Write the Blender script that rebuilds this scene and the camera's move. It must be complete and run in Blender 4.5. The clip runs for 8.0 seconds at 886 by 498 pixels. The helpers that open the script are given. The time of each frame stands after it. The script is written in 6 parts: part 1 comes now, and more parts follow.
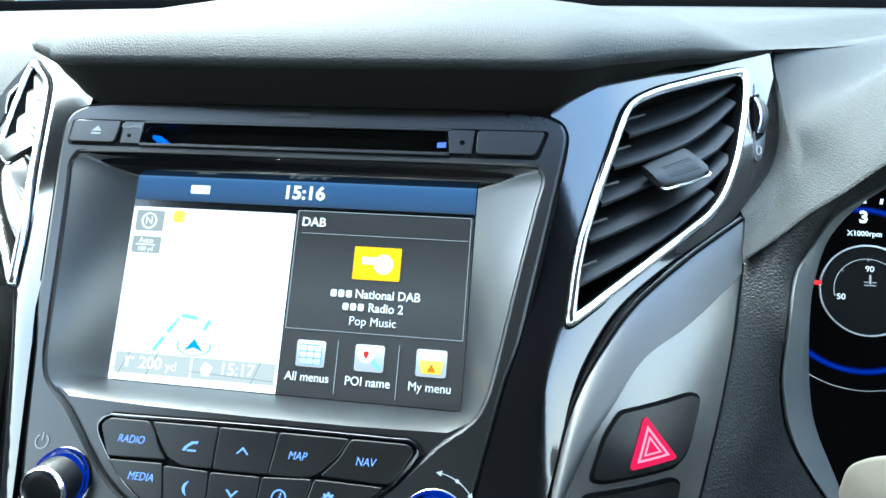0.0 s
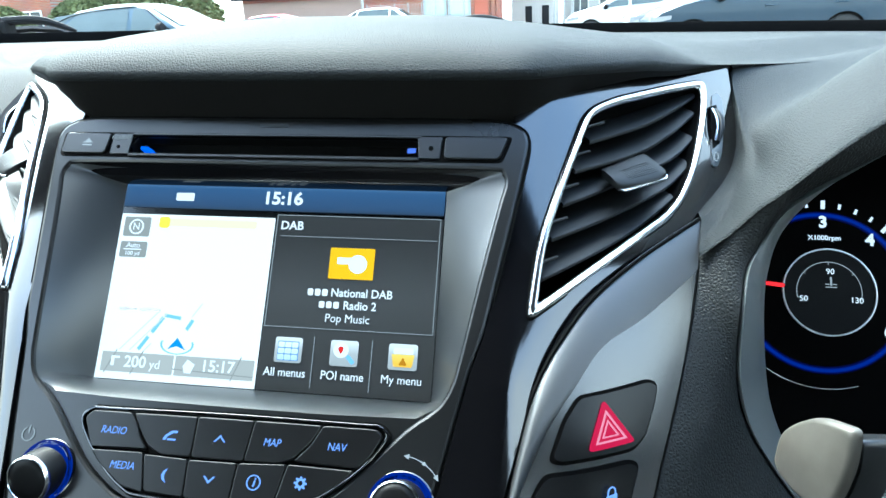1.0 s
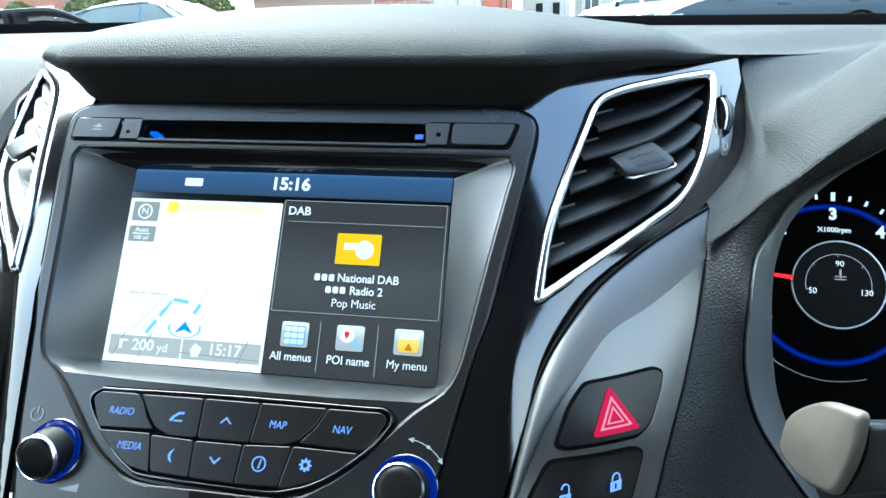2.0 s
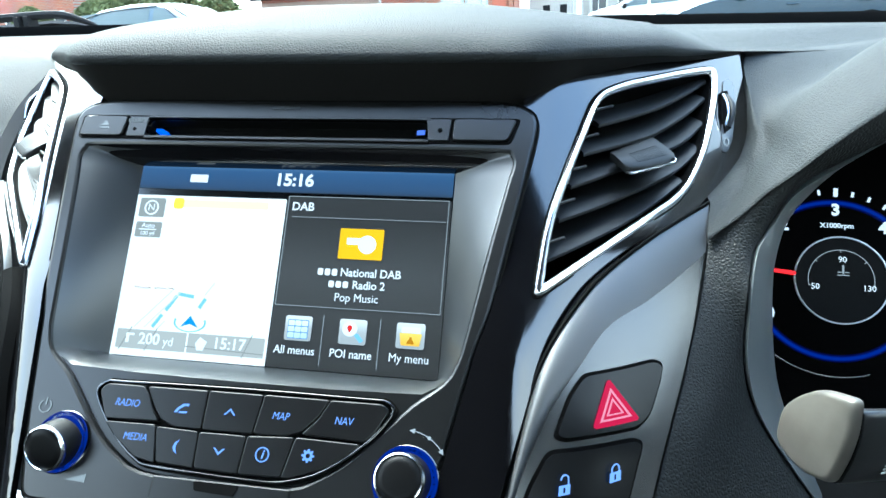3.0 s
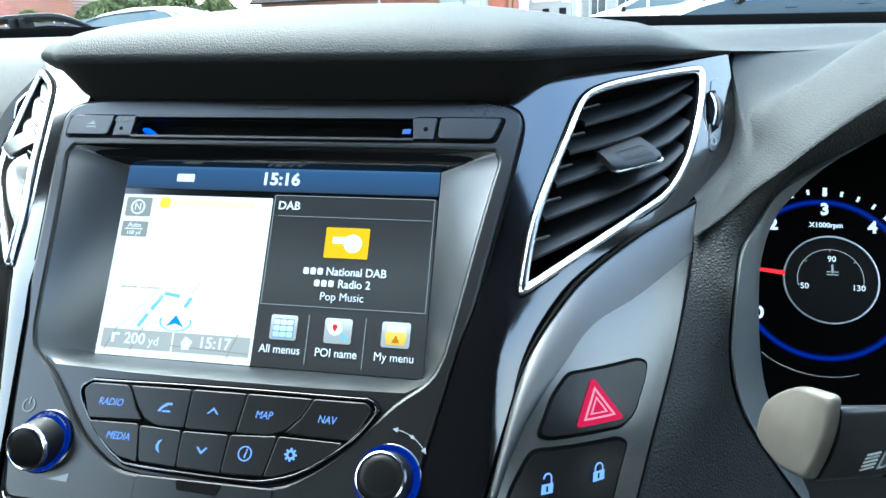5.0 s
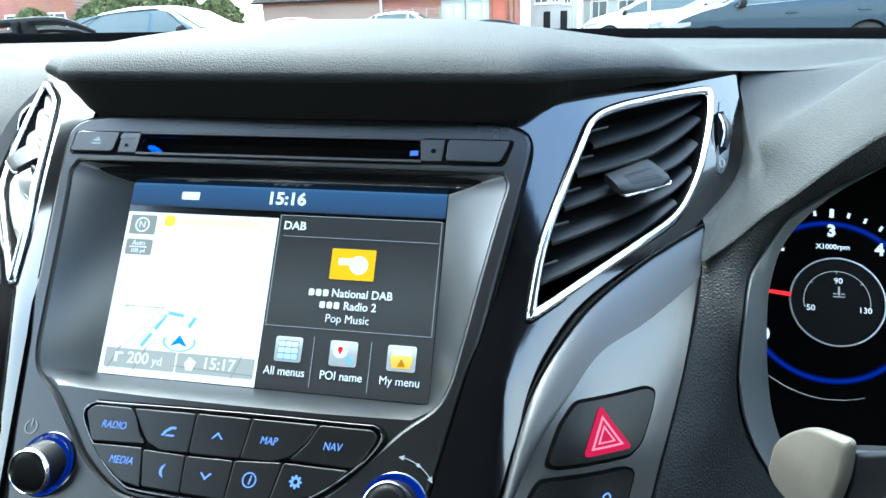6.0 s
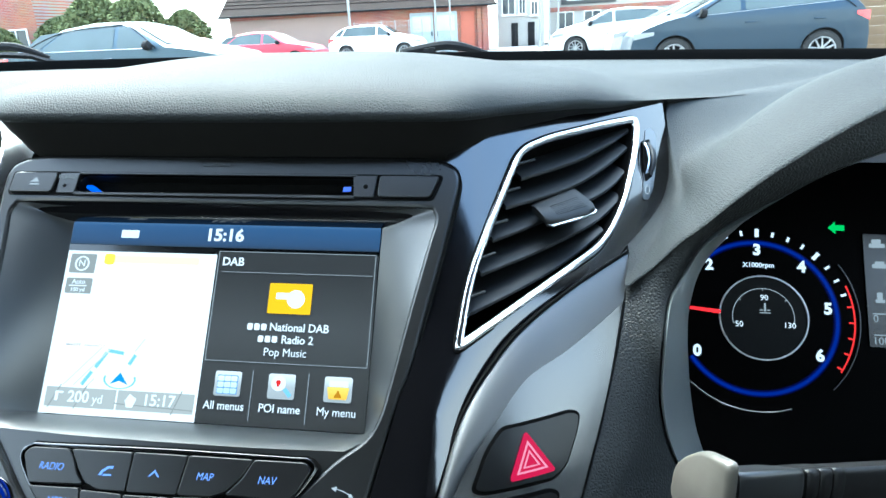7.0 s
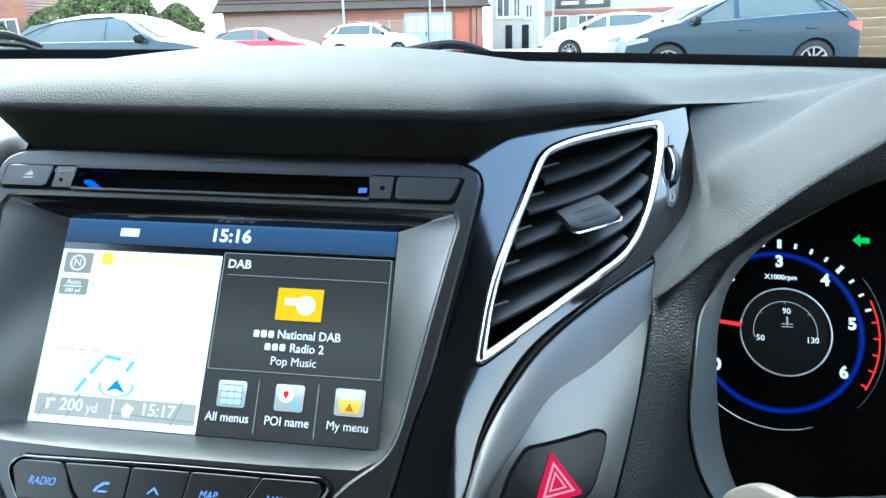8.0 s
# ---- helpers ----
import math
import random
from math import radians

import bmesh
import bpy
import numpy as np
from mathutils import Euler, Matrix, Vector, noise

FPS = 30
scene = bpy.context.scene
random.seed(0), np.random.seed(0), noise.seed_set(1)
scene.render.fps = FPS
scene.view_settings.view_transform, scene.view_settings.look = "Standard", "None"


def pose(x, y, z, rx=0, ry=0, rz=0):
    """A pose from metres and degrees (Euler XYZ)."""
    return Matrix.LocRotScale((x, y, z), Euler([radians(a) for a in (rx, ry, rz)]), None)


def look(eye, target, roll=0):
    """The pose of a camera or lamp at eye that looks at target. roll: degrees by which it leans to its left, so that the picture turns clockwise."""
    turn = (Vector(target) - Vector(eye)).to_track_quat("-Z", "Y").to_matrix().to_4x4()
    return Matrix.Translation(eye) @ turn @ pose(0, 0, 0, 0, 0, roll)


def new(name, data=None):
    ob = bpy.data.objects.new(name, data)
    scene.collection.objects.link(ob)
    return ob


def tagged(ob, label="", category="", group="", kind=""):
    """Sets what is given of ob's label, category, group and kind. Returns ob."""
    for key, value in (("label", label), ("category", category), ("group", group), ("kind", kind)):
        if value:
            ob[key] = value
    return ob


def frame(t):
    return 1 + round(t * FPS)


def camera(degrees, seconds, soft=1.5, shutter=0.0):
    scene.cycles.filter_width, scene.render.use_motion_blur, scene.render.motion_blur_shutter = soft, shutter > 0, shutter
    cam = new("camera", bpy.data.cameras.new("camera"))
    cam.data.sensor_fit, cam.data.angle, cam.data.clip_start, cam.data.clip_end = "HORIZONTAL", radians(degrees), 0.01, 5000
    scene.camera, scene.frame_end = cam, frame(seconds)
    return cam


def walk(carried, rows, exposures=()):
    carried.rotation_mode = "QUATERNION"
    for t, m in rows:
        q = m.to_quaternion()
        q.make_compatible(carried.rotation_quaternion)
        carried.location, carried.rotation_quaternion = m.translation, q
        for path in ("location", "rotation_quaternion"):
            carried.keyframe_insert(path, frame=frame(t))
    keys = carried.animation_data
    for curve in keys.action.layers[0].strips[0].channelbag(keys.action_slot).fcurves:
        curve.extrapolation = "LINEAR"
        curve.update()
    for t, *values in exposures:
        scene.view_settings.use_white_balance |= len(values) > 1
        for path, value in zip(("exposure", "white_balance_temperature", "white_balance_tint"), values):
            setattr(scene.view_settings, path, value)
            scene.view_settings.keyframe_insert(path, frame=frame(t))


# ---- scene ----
cam = camera(68.6, 8.0)
PATH = [
    (0, (0.1066, -0.056, 1.1136), (-0.2004, 1.7607, 0.3355), -0.58),
    (0.2, (0.1082, -0.064, 1.1158), (-0.2028, 1.755, 0.345), -0.9),
    (0.5, (0.1199, -0.0703, 1.1109), (-0.1938, 1.784, 0.4302), -0.34),
    (1, (0.1217, -0.0727, 1.1056), (-0.1871, 1.7812, 0.4216), -1.07),
    (1.5, (0.1218, -0.0729, 1.1032), (-0.1967, 1.7762, 0.4108), -0.84),
    (3, (0.1258, -0.0776, 1.0988), (-0.2307, 1.7676, 0.4145), -1.15),
    (3.5, (0.1272, -0.0769, 1.0988), (-0.2287, 1.7689, 0.4159), -0.89),
    (4, (0.1287, -0.0756, 1.0981), (-0.2269, 1.7704, 0.4155), -1.24),
    (5.5, (0.1325, -0.077, 1.0966), (-0.2246, 1.7727, 0.4252), -1.07),
    (6, (0.1277, -0.0724, 1.105), (-0.2254, 1.7781, 0.4335), -0.60),
    (6.2, (0.1342, -0.074, 1.1088), (-0.2158, 1.777, 0.437), -1.3),
    (6.5, (0.1412, -0.0747, 1.1108), (-0.1849, 1.7843, 0.449), -1.42),
    (6.8, (0.1442, -0.077, 1.1138), (-0.1498, 1.79, 0.46), -0.8),
    (7, (0.1473, -0.0756, 1.117), (-0.1299, 1.7984, 0.4755), -1.24),
    (7.2, (0.1432, -0.076, 1.1188), (-0.1178, 1.803, 0.485), -1.2),
    (7.5, (0.1286, -0.0762, 1.1169), (-0.1314, 1.8035, 0.4853), 1.53),
    (7.7, (0.1292, -0.072, 1.1108), (-0.1318, 1.812, 0.492), 1.5),
    (8, (0.1323, -0.0622, 1.1145), (-0.1136, 1.8166, 0.4745), 0.23),
]
walk(cam, [(t, look(eye, target, roll)) for t, eye, target, roll in PATH], [(0.0, 4.2, 5080, -9), (0.4, 3.95, 5080, -9), (0.8, 3.76, 5080, -9), (1.1, 3.72, 5080, -9), (3.0, 3.8, 5080, -8.5), (8.0, 3.82, 5080, -8.5)])

# ---- light ----
world = bpy.data.worlds.new("world")
scene.world = world
world.use_nodes = True
wn = world.node_tree.nodes
sky = wn.new("ShaderNodeTexSky")
sky.sky_type, sky.sun_disc = "NISHITA", False
sky.sun_elevation, sky.sun_rotation = radians(53), radians(-45)
sky.air_density, sky.dust_density, sky.ozone_density = 1.0, 6.0, 1.0
wn["Background"].inputs["Strength"].default_value = 0.15
pale = wn.new("ShaderNodeHueSaturation")
pale.inputs["Saturation"].default_value = 1.3
world.node_tree.links.new(sky.outputs["Color"], pale.inputs["Color"])
# a thin broken layer of bright cloud over the whole sky, thicker towards the horizon
cloud, veil, where = wn.new("ShaderNodeTexNoise"), wn.new("ShaderNodeMix"), wn.new("ShaderNodeTexCoord")
cloud.inputs["Scale"].default_value, cloud.inputs["Detail"].default_value = 2.2, 5
veil.data_type = "RGBA"
veil.inputs["B"].default_value = (2.95, 2.68, 2.33, 1)
world.node_tree.links.new(where.outputs["Generated"], cloud.inputs["Vector"])
height, low, thick = wn.new("ShaderNodeSeparateXYZ"), wn.new("ShaderNodeMapRange"), wn.new("ShaderNodeMath")
low.inputs["From Min"].default_value, low.inputs["From Max"].default_value = 0.0, 1.0
low.inputs["To Min"].default_value, low.inputs["To Max"].default_value = 2.3, 0.2
thick.operation, thick.use_clamp = "MULTIPLY", True
world.node_tree.links.new(where.outputs["Generated"], height.inputs[0])
world.node_tree.links.new(height.outputs["Z"], low.inputs["Value"])
world.node_tree.links.new(low.outputs["Result"], thick.inputs[0])
world.node_tree.links.new(cloud.outputs["Fac"], thick.inputs[1])
world.node_tree.links.new(thick.outputs[0], veil.inputs["Factor"])
world.node_tree.links.new(pale.outputs["Color"], veil.inputs["A"])
world.node_tree.links.new(veil.outputs["Result"], wn["Background"].inputs["Color"])
sun = new("sun", bpy.data.lights.new("sun", "SUN"))
sun.data.energy, sun.data.angle, sun.data.color = 0.7, radians(30), (1.0, 0.94, 0.85)
sun.matrix_world = look((-14, 14, 26), (0, 0, 0))


# ---- materials ----
def mat(name, color, rough=0.5, metal=0.0, vary=0.0, scale=40.0, bump=0.0, bump_scale=300.0, coat=0.0, spec=0.5, kind="noise", random_tint=0.0):
    m = bpy.data.materials.new(name)
    m.use_nodes = True
    nt = m.node_tree
    b = nt.nodes["Principled BSDF"]
    b.inputs["Base Color"].default_value = (*color, 1)
    b.inputs["Roughness"].default_value = rough
    b.inputs["Metallic"].default_value = metal
    b.inputs["Coat Weight"].default_value = coat
    b.inputs["Coat Roughness"].default_value = 0.05
    b.inputs["Specular IOR Level"].default_value = spec
    tc = nt.nodes.new("ShaderNodeTexCoord")
    if vary:
        n = nt.nodes.new("ShaderNodeTexNoise")
        n.inputs["Scale"].default_value, n.inputs["Detail"].default_value = scale, 6
        nt.links.new(tc.outputs["Object"], n.inputs["Vector"])
        mix = nt.nodes.new("ShaderNodeMix")
        mix.data_type = "RGBA"
        mix.inputs["A"].default_value = (*[c * (1 - vary) for c in color], 1)
        mix.inputs["B"].default_value = (*[min(1, c * (1 + vary)) for c in color], 1)
        nt.links.new(n.outputs["Fac"], mix.inputs["Factor"])
        last = mix.outputs["Result"]
        if random_tint:
            info = nt.nodes.new("ShaderNodeObjectInfo")
            hsv = nt.nodes.new("ShaderNodeHueSaturation")
            ma = nt.nodes.new("ShaderNodeMapRange")
            ma.inputs["To Min"].default_value, ma.inputs["To Max"].default_value = 1 - random_tint, 1 + random_tint
            nt.links.new(info.outputs["Random"], ma.inputs["Value"])
            nt.links.new(ma.outputs["Result"], hsv.inputs["Value"])
            nt.links.new(last, hsv.inputs["Color"])
            last = hsv.outputs["Color"]
        nt.links.new(last, b.inputs["Base Color"])
        r = nt.nodes.new("ShaderNodeMapRange")
        r.inputs["To Min"].default_value, r.inputs["To Max"].default_value = max(0.02, rough * 0.85), min(1, rough * 1.15)
        nt.links.new(n.outputs["Fac"], r.inputs["Value"])
        nt.links.new(r.outputs["Result"], b.inputs["Roughness"])
    if bump:
        if kind == "leather":
            v = nt.nodes.new("ShaderNodeTexVoronoi")
            v.feature = "DISTANCE_TO_EDGE"
            v.inputs["Randomness"].default_value = 0.9
            v.inputs["Scale"].default_value = bump_scale
            fold = nt.nodes.new("ShaderNodeMapRange")
            fold.interpolation_type = "SMOOTHSTEP"
            fold.inputs["From Min"].default_value, fold.inputs["From Max"].default_value = 0.0, 0.32
            nt.links.new(v.outputs["Distance"], fold.inputs["Value"])
            out = fold.outputs["Result"]
            w = nt.nodes.new("ShaderNodeTexNoise")
            w.inputs["Scale"].default_value = bump_scale * 0.6
            nt.links.new(tc.outputs["Object"], w.inputs["Vector"])
            add = nt.nodes.new("ShaderNodeVectorMath")
            add.operation = "MULTIPLY_ADD"
            add.inputs[1].default_value = (0.0005, 0.0005, 0.0005)
            nt.links.new(w.outputs["Color"], add.inputs[0])
            nt.links.new(tc.outputs["Object"], add.inputs[2])
            nt.links.new(add.outputs["Vector"], v.inputs["Vector"])
        else:
            v = nt.nodes.new("ShaderNodeTexNoise")
            v.inputs["Scale"].default_value, v.inputs["Detail"].default_value = bump_scale, 4
            out = v.outputs["Fac"]
            nt.links.new(tc.outputs["Object"], v.inputs["Vector"])
        bp = nt.nodes.new("ShaderNodeBump")
        bp.inputs["Strength"].default_value, bp.inputs["Distance"].default_value = bump, 0.3 / bump_scale
        nt.links.new(out, bp.inputs["Height"])
        nt.links.new(bp.outputs["Normal"], b.inputs["Normal"])
    return m


def glow(name, color, strength=1.0):
    m = bpy.data.materials.new(name)
    m.use_nodes = True
    b = m.node_tree.nodes["Principled BSDF"]
    b.inputs["Base Color"].default_value = (*[c * 0.03 for c in color], 1)
    b.inputs["Specular IOR Level"].default_value = 0.03
    b.inputs["Roughness"].default_value = 0.25
    b.inputs["Emission Color"].default_value = (*color, 1)
    b.inputs["Emission Strength"].default_value = strength * 0.088
    return m


def glow_grade(name, stops, y0, y1):
    """A lit screen area whose colour runs along local y; stops: (place 0 to 1, colour)."""
    m = glow(name, (1, 1, 1))
    nt = m.node_tree
    tc, sep, mr, ramp = nt.nodes.new("ShaderNodeTexCoord"), nt.nodes.new("ShaderNodeSeparateXYZ"), nt.nodes.new("ShaderNodeMapRange"), nt.nodes.new("ShaderNodeValToRGB")
    mr.inputs["From Min"].default_value, mr.inputs["From Max"].default_value = y0, y1
    while len(ramp.color_ramp.elements) < len(stops):
        ramp.color_ramp.elements.new(0.5)
    for el, (p, c) in zip(ramp.color_ramp.elements, stops):
        el.position, el.color = p, (*c, 1)
    nt.links.new(tc.outputs["Object"], sep.inputs[0])
    nt.links.new(sep.outputs["Y"], mr.inputs["Value"])
    nt.links.new(mr.outputs["Result"], ramp.inputs["Fac"])
    nt.links.new(ramp.outputs["Color"], nt.nodes["Principled BSDF"].inputs["Emission Color"])
    return m


def glass_pane(name, tint=(1, 1, 1), gloss=0.06):
    m = bpy.data.materials.new(name)
    m.use_nodes = True
    nt = m.node_tree
    nt.nodes.remove(nt.nodes["Principled BSDF"])
    tr, gl, mx = nt.nodes.new("ShaderNodeBsdfTransparent"), nt.nodes.new("ShaderNodeBsdfGlossy"), nt.nodes.new("ShaderNodeMixShader")
    tr.inputs["Color"].default_value = (*tint, 1)
    gl.inputs["Roughness"].default_value = 0.02
    mx.inputs["Fac"].default_value = gloss
    nt.links.new(tr.outputs[0], mx.inputs[1])
    nt.links.new(gl.outputs[0], mx.inputs[2])
    nt.links.new(mx.outputs[0], nt.nodes["Material Output"].inputs["Surface"])
    return m


PAD = mat("soft_pad", (0.0205, 0.0227, 0.0238), 0.64, vary=0.12, scale=9, bump=0.4, bump_scale=680, kind="leather", spec=0.12)
LEATHER = mat("grained_vinyl", (0.0125, 0.0138, 0.0138), 0.52, vary=0.15, scale=12, bump=0.42, bump_scale=620, kind="leather", spec=0.2)
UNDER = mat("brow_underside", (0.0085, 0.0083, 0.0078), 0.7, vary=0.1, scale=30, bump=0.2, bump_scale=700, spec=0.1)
SATIN = mat("satin_dark_plastic", (0.0044, 0.0047, 0.005), 0.29, vary=0.06, scale=25, bump=0.05, bump_scale=1500, spec=0.55)
RECESS = mat("recess_plastic", (0.0185, 0.0207, 0.0228), 0.36, vary=0.05, scale=20, bump=0.03, bump_scale=1500, spec=1.0)
PIANO = mat("piano_black", (0.0025, 0.0025, 0.003), 0.11, vary=0.05, scale=15, spec=1.0, coat=0.35)
GLOSS = mat("gloss_cove", (0.003, 0.003, 0.0035), 0.14, vary=0.05, scale=15, spec=0.8)
GUN = mat("gunmetal_paint", (0.125, 0.126, 0.124), 0.24, metal=0.8, vary=0.06, scale=30, bump=0.015, bump_scale=2500)
BAND = mat("satin_gunmetal", (0.095, 0.097, 0.1), 0.44, metal=0.6, vary=0.06, scale=30, bump=0.02, bump_scale=2500)
PALE = mat("pale_satin_plate", (0.14, 0.145, 0.15), 0.3, metal=0.8, vary=0.05, scale=60)
SHROUD = mat("shroud_plastic", (0.108, 0.117, 0.116), 0.45, vary=0.05, scale=30, bump=0.1, bump_scale=1200)
BUTTON = mat("button_plastic", (0.003, 0.003, 0.0032), 0.3, vary=0.08, scale=60, bump=0.05, bump_scale=1800, spec=0.4)
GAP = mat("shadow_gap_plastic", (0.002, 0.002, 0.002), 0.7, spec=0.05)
SLAT = mat("vent_plastic", (0.008, 0.0088, 0.0095), 0.45, vary=0.08, scale=50, bump=0.05, bump_scale=1500, spec=0.24)
CHROME = mat("satin_chrome", (0.75, 0.76, 0.78), 0.16, metal=1.0, vary=0.03, scale=60)
KNOB_FACE = mat("knob_face", (0.0025, 0.0025, 0.0027), 0.4, vary=0.1, scale=80, bump=0.05, bump_scale=900, spec=0.14)
RUBBER = mat("rubber", (0.004, 0.004, 0.0044), 0.45, vary=0.1, scale=80, bump=0.1, bump_scale=900, spec=0.3)
SCREEN = mat("screen_glass", (0.003, 0.0035, 0.004), 0.16, vary=0.03, scale=10, coat=0.3)
GAUGE = mat("gauge_face", (0.0009, 0.0009, 0.001), 0.4, vary=0.04, scale=30, spec=0.015)
GAUGE2 = mat("gauge_centre", (0.006, 0.0065, 0.007), 0.5, vary=0.04, scale=40, spec=0.1)
CAP = mat("stalk_cap", (0.092, 0.085, 0.074), 0.42, metal=0.3, vary=0.35, scale=110, bump=0.05, bump_scale=900)
# darker than a likely headliner, to dim what the console reflects
HEADLINER = mat("headliner_cloth", (0.035, 0.034, 0.033), 0.9, vary=0.06, scale=50, bump=0.3, bump_scale=600)
PILLAR = mat("pillar_cloth", (0.03, 0.029, 0.028), 0.85, vary=0.05, scale=40, bump=0.2, bump_scale=600)
DOORCARD = mat("door_card", (0.04, 0.04, 0.042), 0.6, vary=0.1, scale=10, bump=0.3, bump_scale=400)
CARPET = mat("carpet", (0.03, 0.03, 0.03), 0.95, vary=0.2, scale=80, bump=0.5, bump_scale=500)
WHITE_L = glow("white_backlight", (0.85, 0.88, 0.95))
BLUE_L = glow("blue_backlight", (0.24, 0.38, 0.9), 1.15)
BLUE_RING = glow("blue_ring_light", (0.008, 0.03, 0.34), 0.62)
RED_L = glow("red_needle_light", (1.0, 0.022, 0.03), 1.2)
GREEN_L = glow("green_lamp", (0.02, 0.55, 0.1))
HAZ = glow("hazard_red", (0.72, 0.008, 0.07), 0.8)
HAZW = glow("hazard_line", (0.95, 0.3, 0.4), 0.9)
S_MAP = glow("map_white", (1.0, 0.99, 0.98), 1.05)
S_BLUE = glow_grade("header_blue", [(0.0, (0.008, 0.022, 0.05)), (0.12, (0.012, 0.048, 0.125)), (0.85, (0.03, 0.085, 0.2)), (1.0, (0.07, 0.14, 0.28))], 0.0805, 0.0917)
S_GREY = glow_grade("panel_grey", [(0.0, (0.006, 0.006, 0.006)), (0.2, (0.011, 0.011, 0.011)), (0.36, (0.021, 0.021, 0.021)), (0.55, (0.036, 0.036, 0.0365)), (0.86, (0.006, 0.006, 0.006)), (1.0, (0.011, 0.011, 0.0115))], 0.0, 0.0786)
S_TXT = glow("screen_text", (0.95, 0.96, 1.0))
S_DIM = glow("screen_line", (0.35, 0.36, 0.37))
S_YEL = glow("screen_yellow", (1.0, 0.56, 0.006))
S_PALE = glow("pale_yellow", (1.0, 0.96, 0.55))
S_GRYB = glow("map_button_grey", (0.34, 0.33, 0.31))
S_SILV = glow("icon_silver", (0.5, 0.51, 0.53))
S_CYAN = glow("route_blue", (0.3, 0.58, 0.9))
S_RED = glow("icon_red", (0.75, 0.03, 0.03))


# ---- mesh tools ----
def mm(*pts):
    return [tuple(c / 1000 for c in p) for p in pts]


def finish(bm, name, material, smooth=35):
    bmesh.ops.recalc_face_normals(bm, faces=bm.faces)
    me = bpy.data.meshes.new(name)
    bm.to_mesh(me)
    bm.free()
    me.materials.append(material)
    if smooth:
        me.shade_smooth()
        me.set_sharp_from_angle(angle=radians(smooth))
    return me


def part(name, bm, material, parent=None, label="", m=None, smooth=35):
    ob = new(name, finish(bm, name, material, smooth))
    if m is not None:
        ob.matrix_world = m
    if parent is not None:
        adopt(ob, parent)
    return tagged(ob, label)


def world_of(ob):
    return world_of(ob.parent) @ ob.matrix_basis if ob.parent else ob.matrix_basis.copy()


def adopt(ob, parent):
    """Parents ob, which stands in world space, under parent."""
    m = ob.matrix_basis.copy()
    ob.parent = parent
    ob.matrix_basis = world_of(parent).inverted() @ m
    return ob


def thing(name, label, category, m=None, group="", kind=""):
    ob = new(name)
    ob.empty_display_size = 0.02
    if m is not None:
        ob.matrix_world = m
        ob.matrix_basis = m
    return tagged(ob, label, category, group, kind)


def spline(pts, n=6, closed=False):
    """A smooth line through the points (Catmull-Rom)."""
    p = [Vector(q) for q in pts]
    k = len(p)
    out = []
    for i in range(k if closed else k - 1):
        a, b, c, d = (p[(i - 1) % k], p[i], p[(i + 1) % k], p[(i + 2) % k]) if closed else (p[max(i - 1, 0)], p[i], p[i + 1], p[min(i + 2, k - 1)])
        for j in range(n):
            t = j / n
            out.append(0.5 * ((2 * b) + (c - a) * t + (2 * a - 5 * b + 4 * c - d) * t * t + (3 * b - a - 3 * c + d) * t ** 3))
    if not closed:
        out.append(p[-1])
    return out


def rounded(pts, r=0.002, n=4):
    """A closed outline with rounded corners; r: one radius, or one for each corner."""
    k = len(pts)
    rs = r if isinstance(r, (list, tuple)) else [r] * k
    out = []
    for i in range(k):
        a, b, c = Vector(pts[i - 1][:2]), Vector(pts[i][:2]), Vector(pts[(i + 1) % k][:2])
        d1, d2 = (a - b), (c - b)
        l = min(rs[i], d1.length * 0.45, d2.length * 0.45)
        p, q = b + d1.normalized() * l, b + d2.normalized() * l
        for j in range(n + 1):
            t = j / n
            out.append((1 - t) ** 2 * p + 2 * t * (1 - t) * b + t * t * q)
    return [(v.x, v.y) for v in out]


def offset(pts, d):
    """A closed outline moved inwards (d > 0) or outwards."""
    k = len(pts)
    area = sum(pts[i - 1][0] * pts[i][1] - pts[i][0] * pts[i - 1][1] for i in range(k))
    s = 1 if area > 0 else -1
    out = []
    for i in range(k):
        a, b, c = Vector(pts[i - 1][:2]), Vector(pts[i][:2]), Vector(pts[(i + 1) % k][:2])
        n1, n2 = (b - a), (c - b)
        n1, n2 = Vector((-n1.y, n1.x)).normalized() * s, Vector((-n2.y, n2.x)).normalized() * s
        nn = n1 + n2
        if nn.length < 1e-6:
            nn = n1
        nn.normalize()
        out.append(tuple(b + nn * d / max(0.5, nn.dot(n1))))
    return out


def circle(r, n=48, cx=0.0, cy=0.0, a0=0.0, a1=360.0):
    full = abs(a1 - a0) >= 360
    return [(cx + r * math.cos(radians(a0 + (a1 - a0) * i / (n if full else n - 1))), cy + r * math.sin(radians(a0 + (a1 - a0) * i / (n if full else n - 1)))) for i in range(n)]


def fill(bm, loops, h):
    """Faces between closed loops in the plane z = h."""
    edges = []
    for lp in loops:
        vs = [bm.verts.new((p[0], p[1], h)) for p in lp]
        edges += [bm.edges.new((vs[i - 1], vs[i])) for i in range(len(vs))]
    if len(loops) == 1:
        bm.faces.new([e.verts[1] for e in edges])
    else:
        bmesh.ops.triangle_fill(bm, use_beauty=True, use_dissolve=False, edges=edges)
    return bm


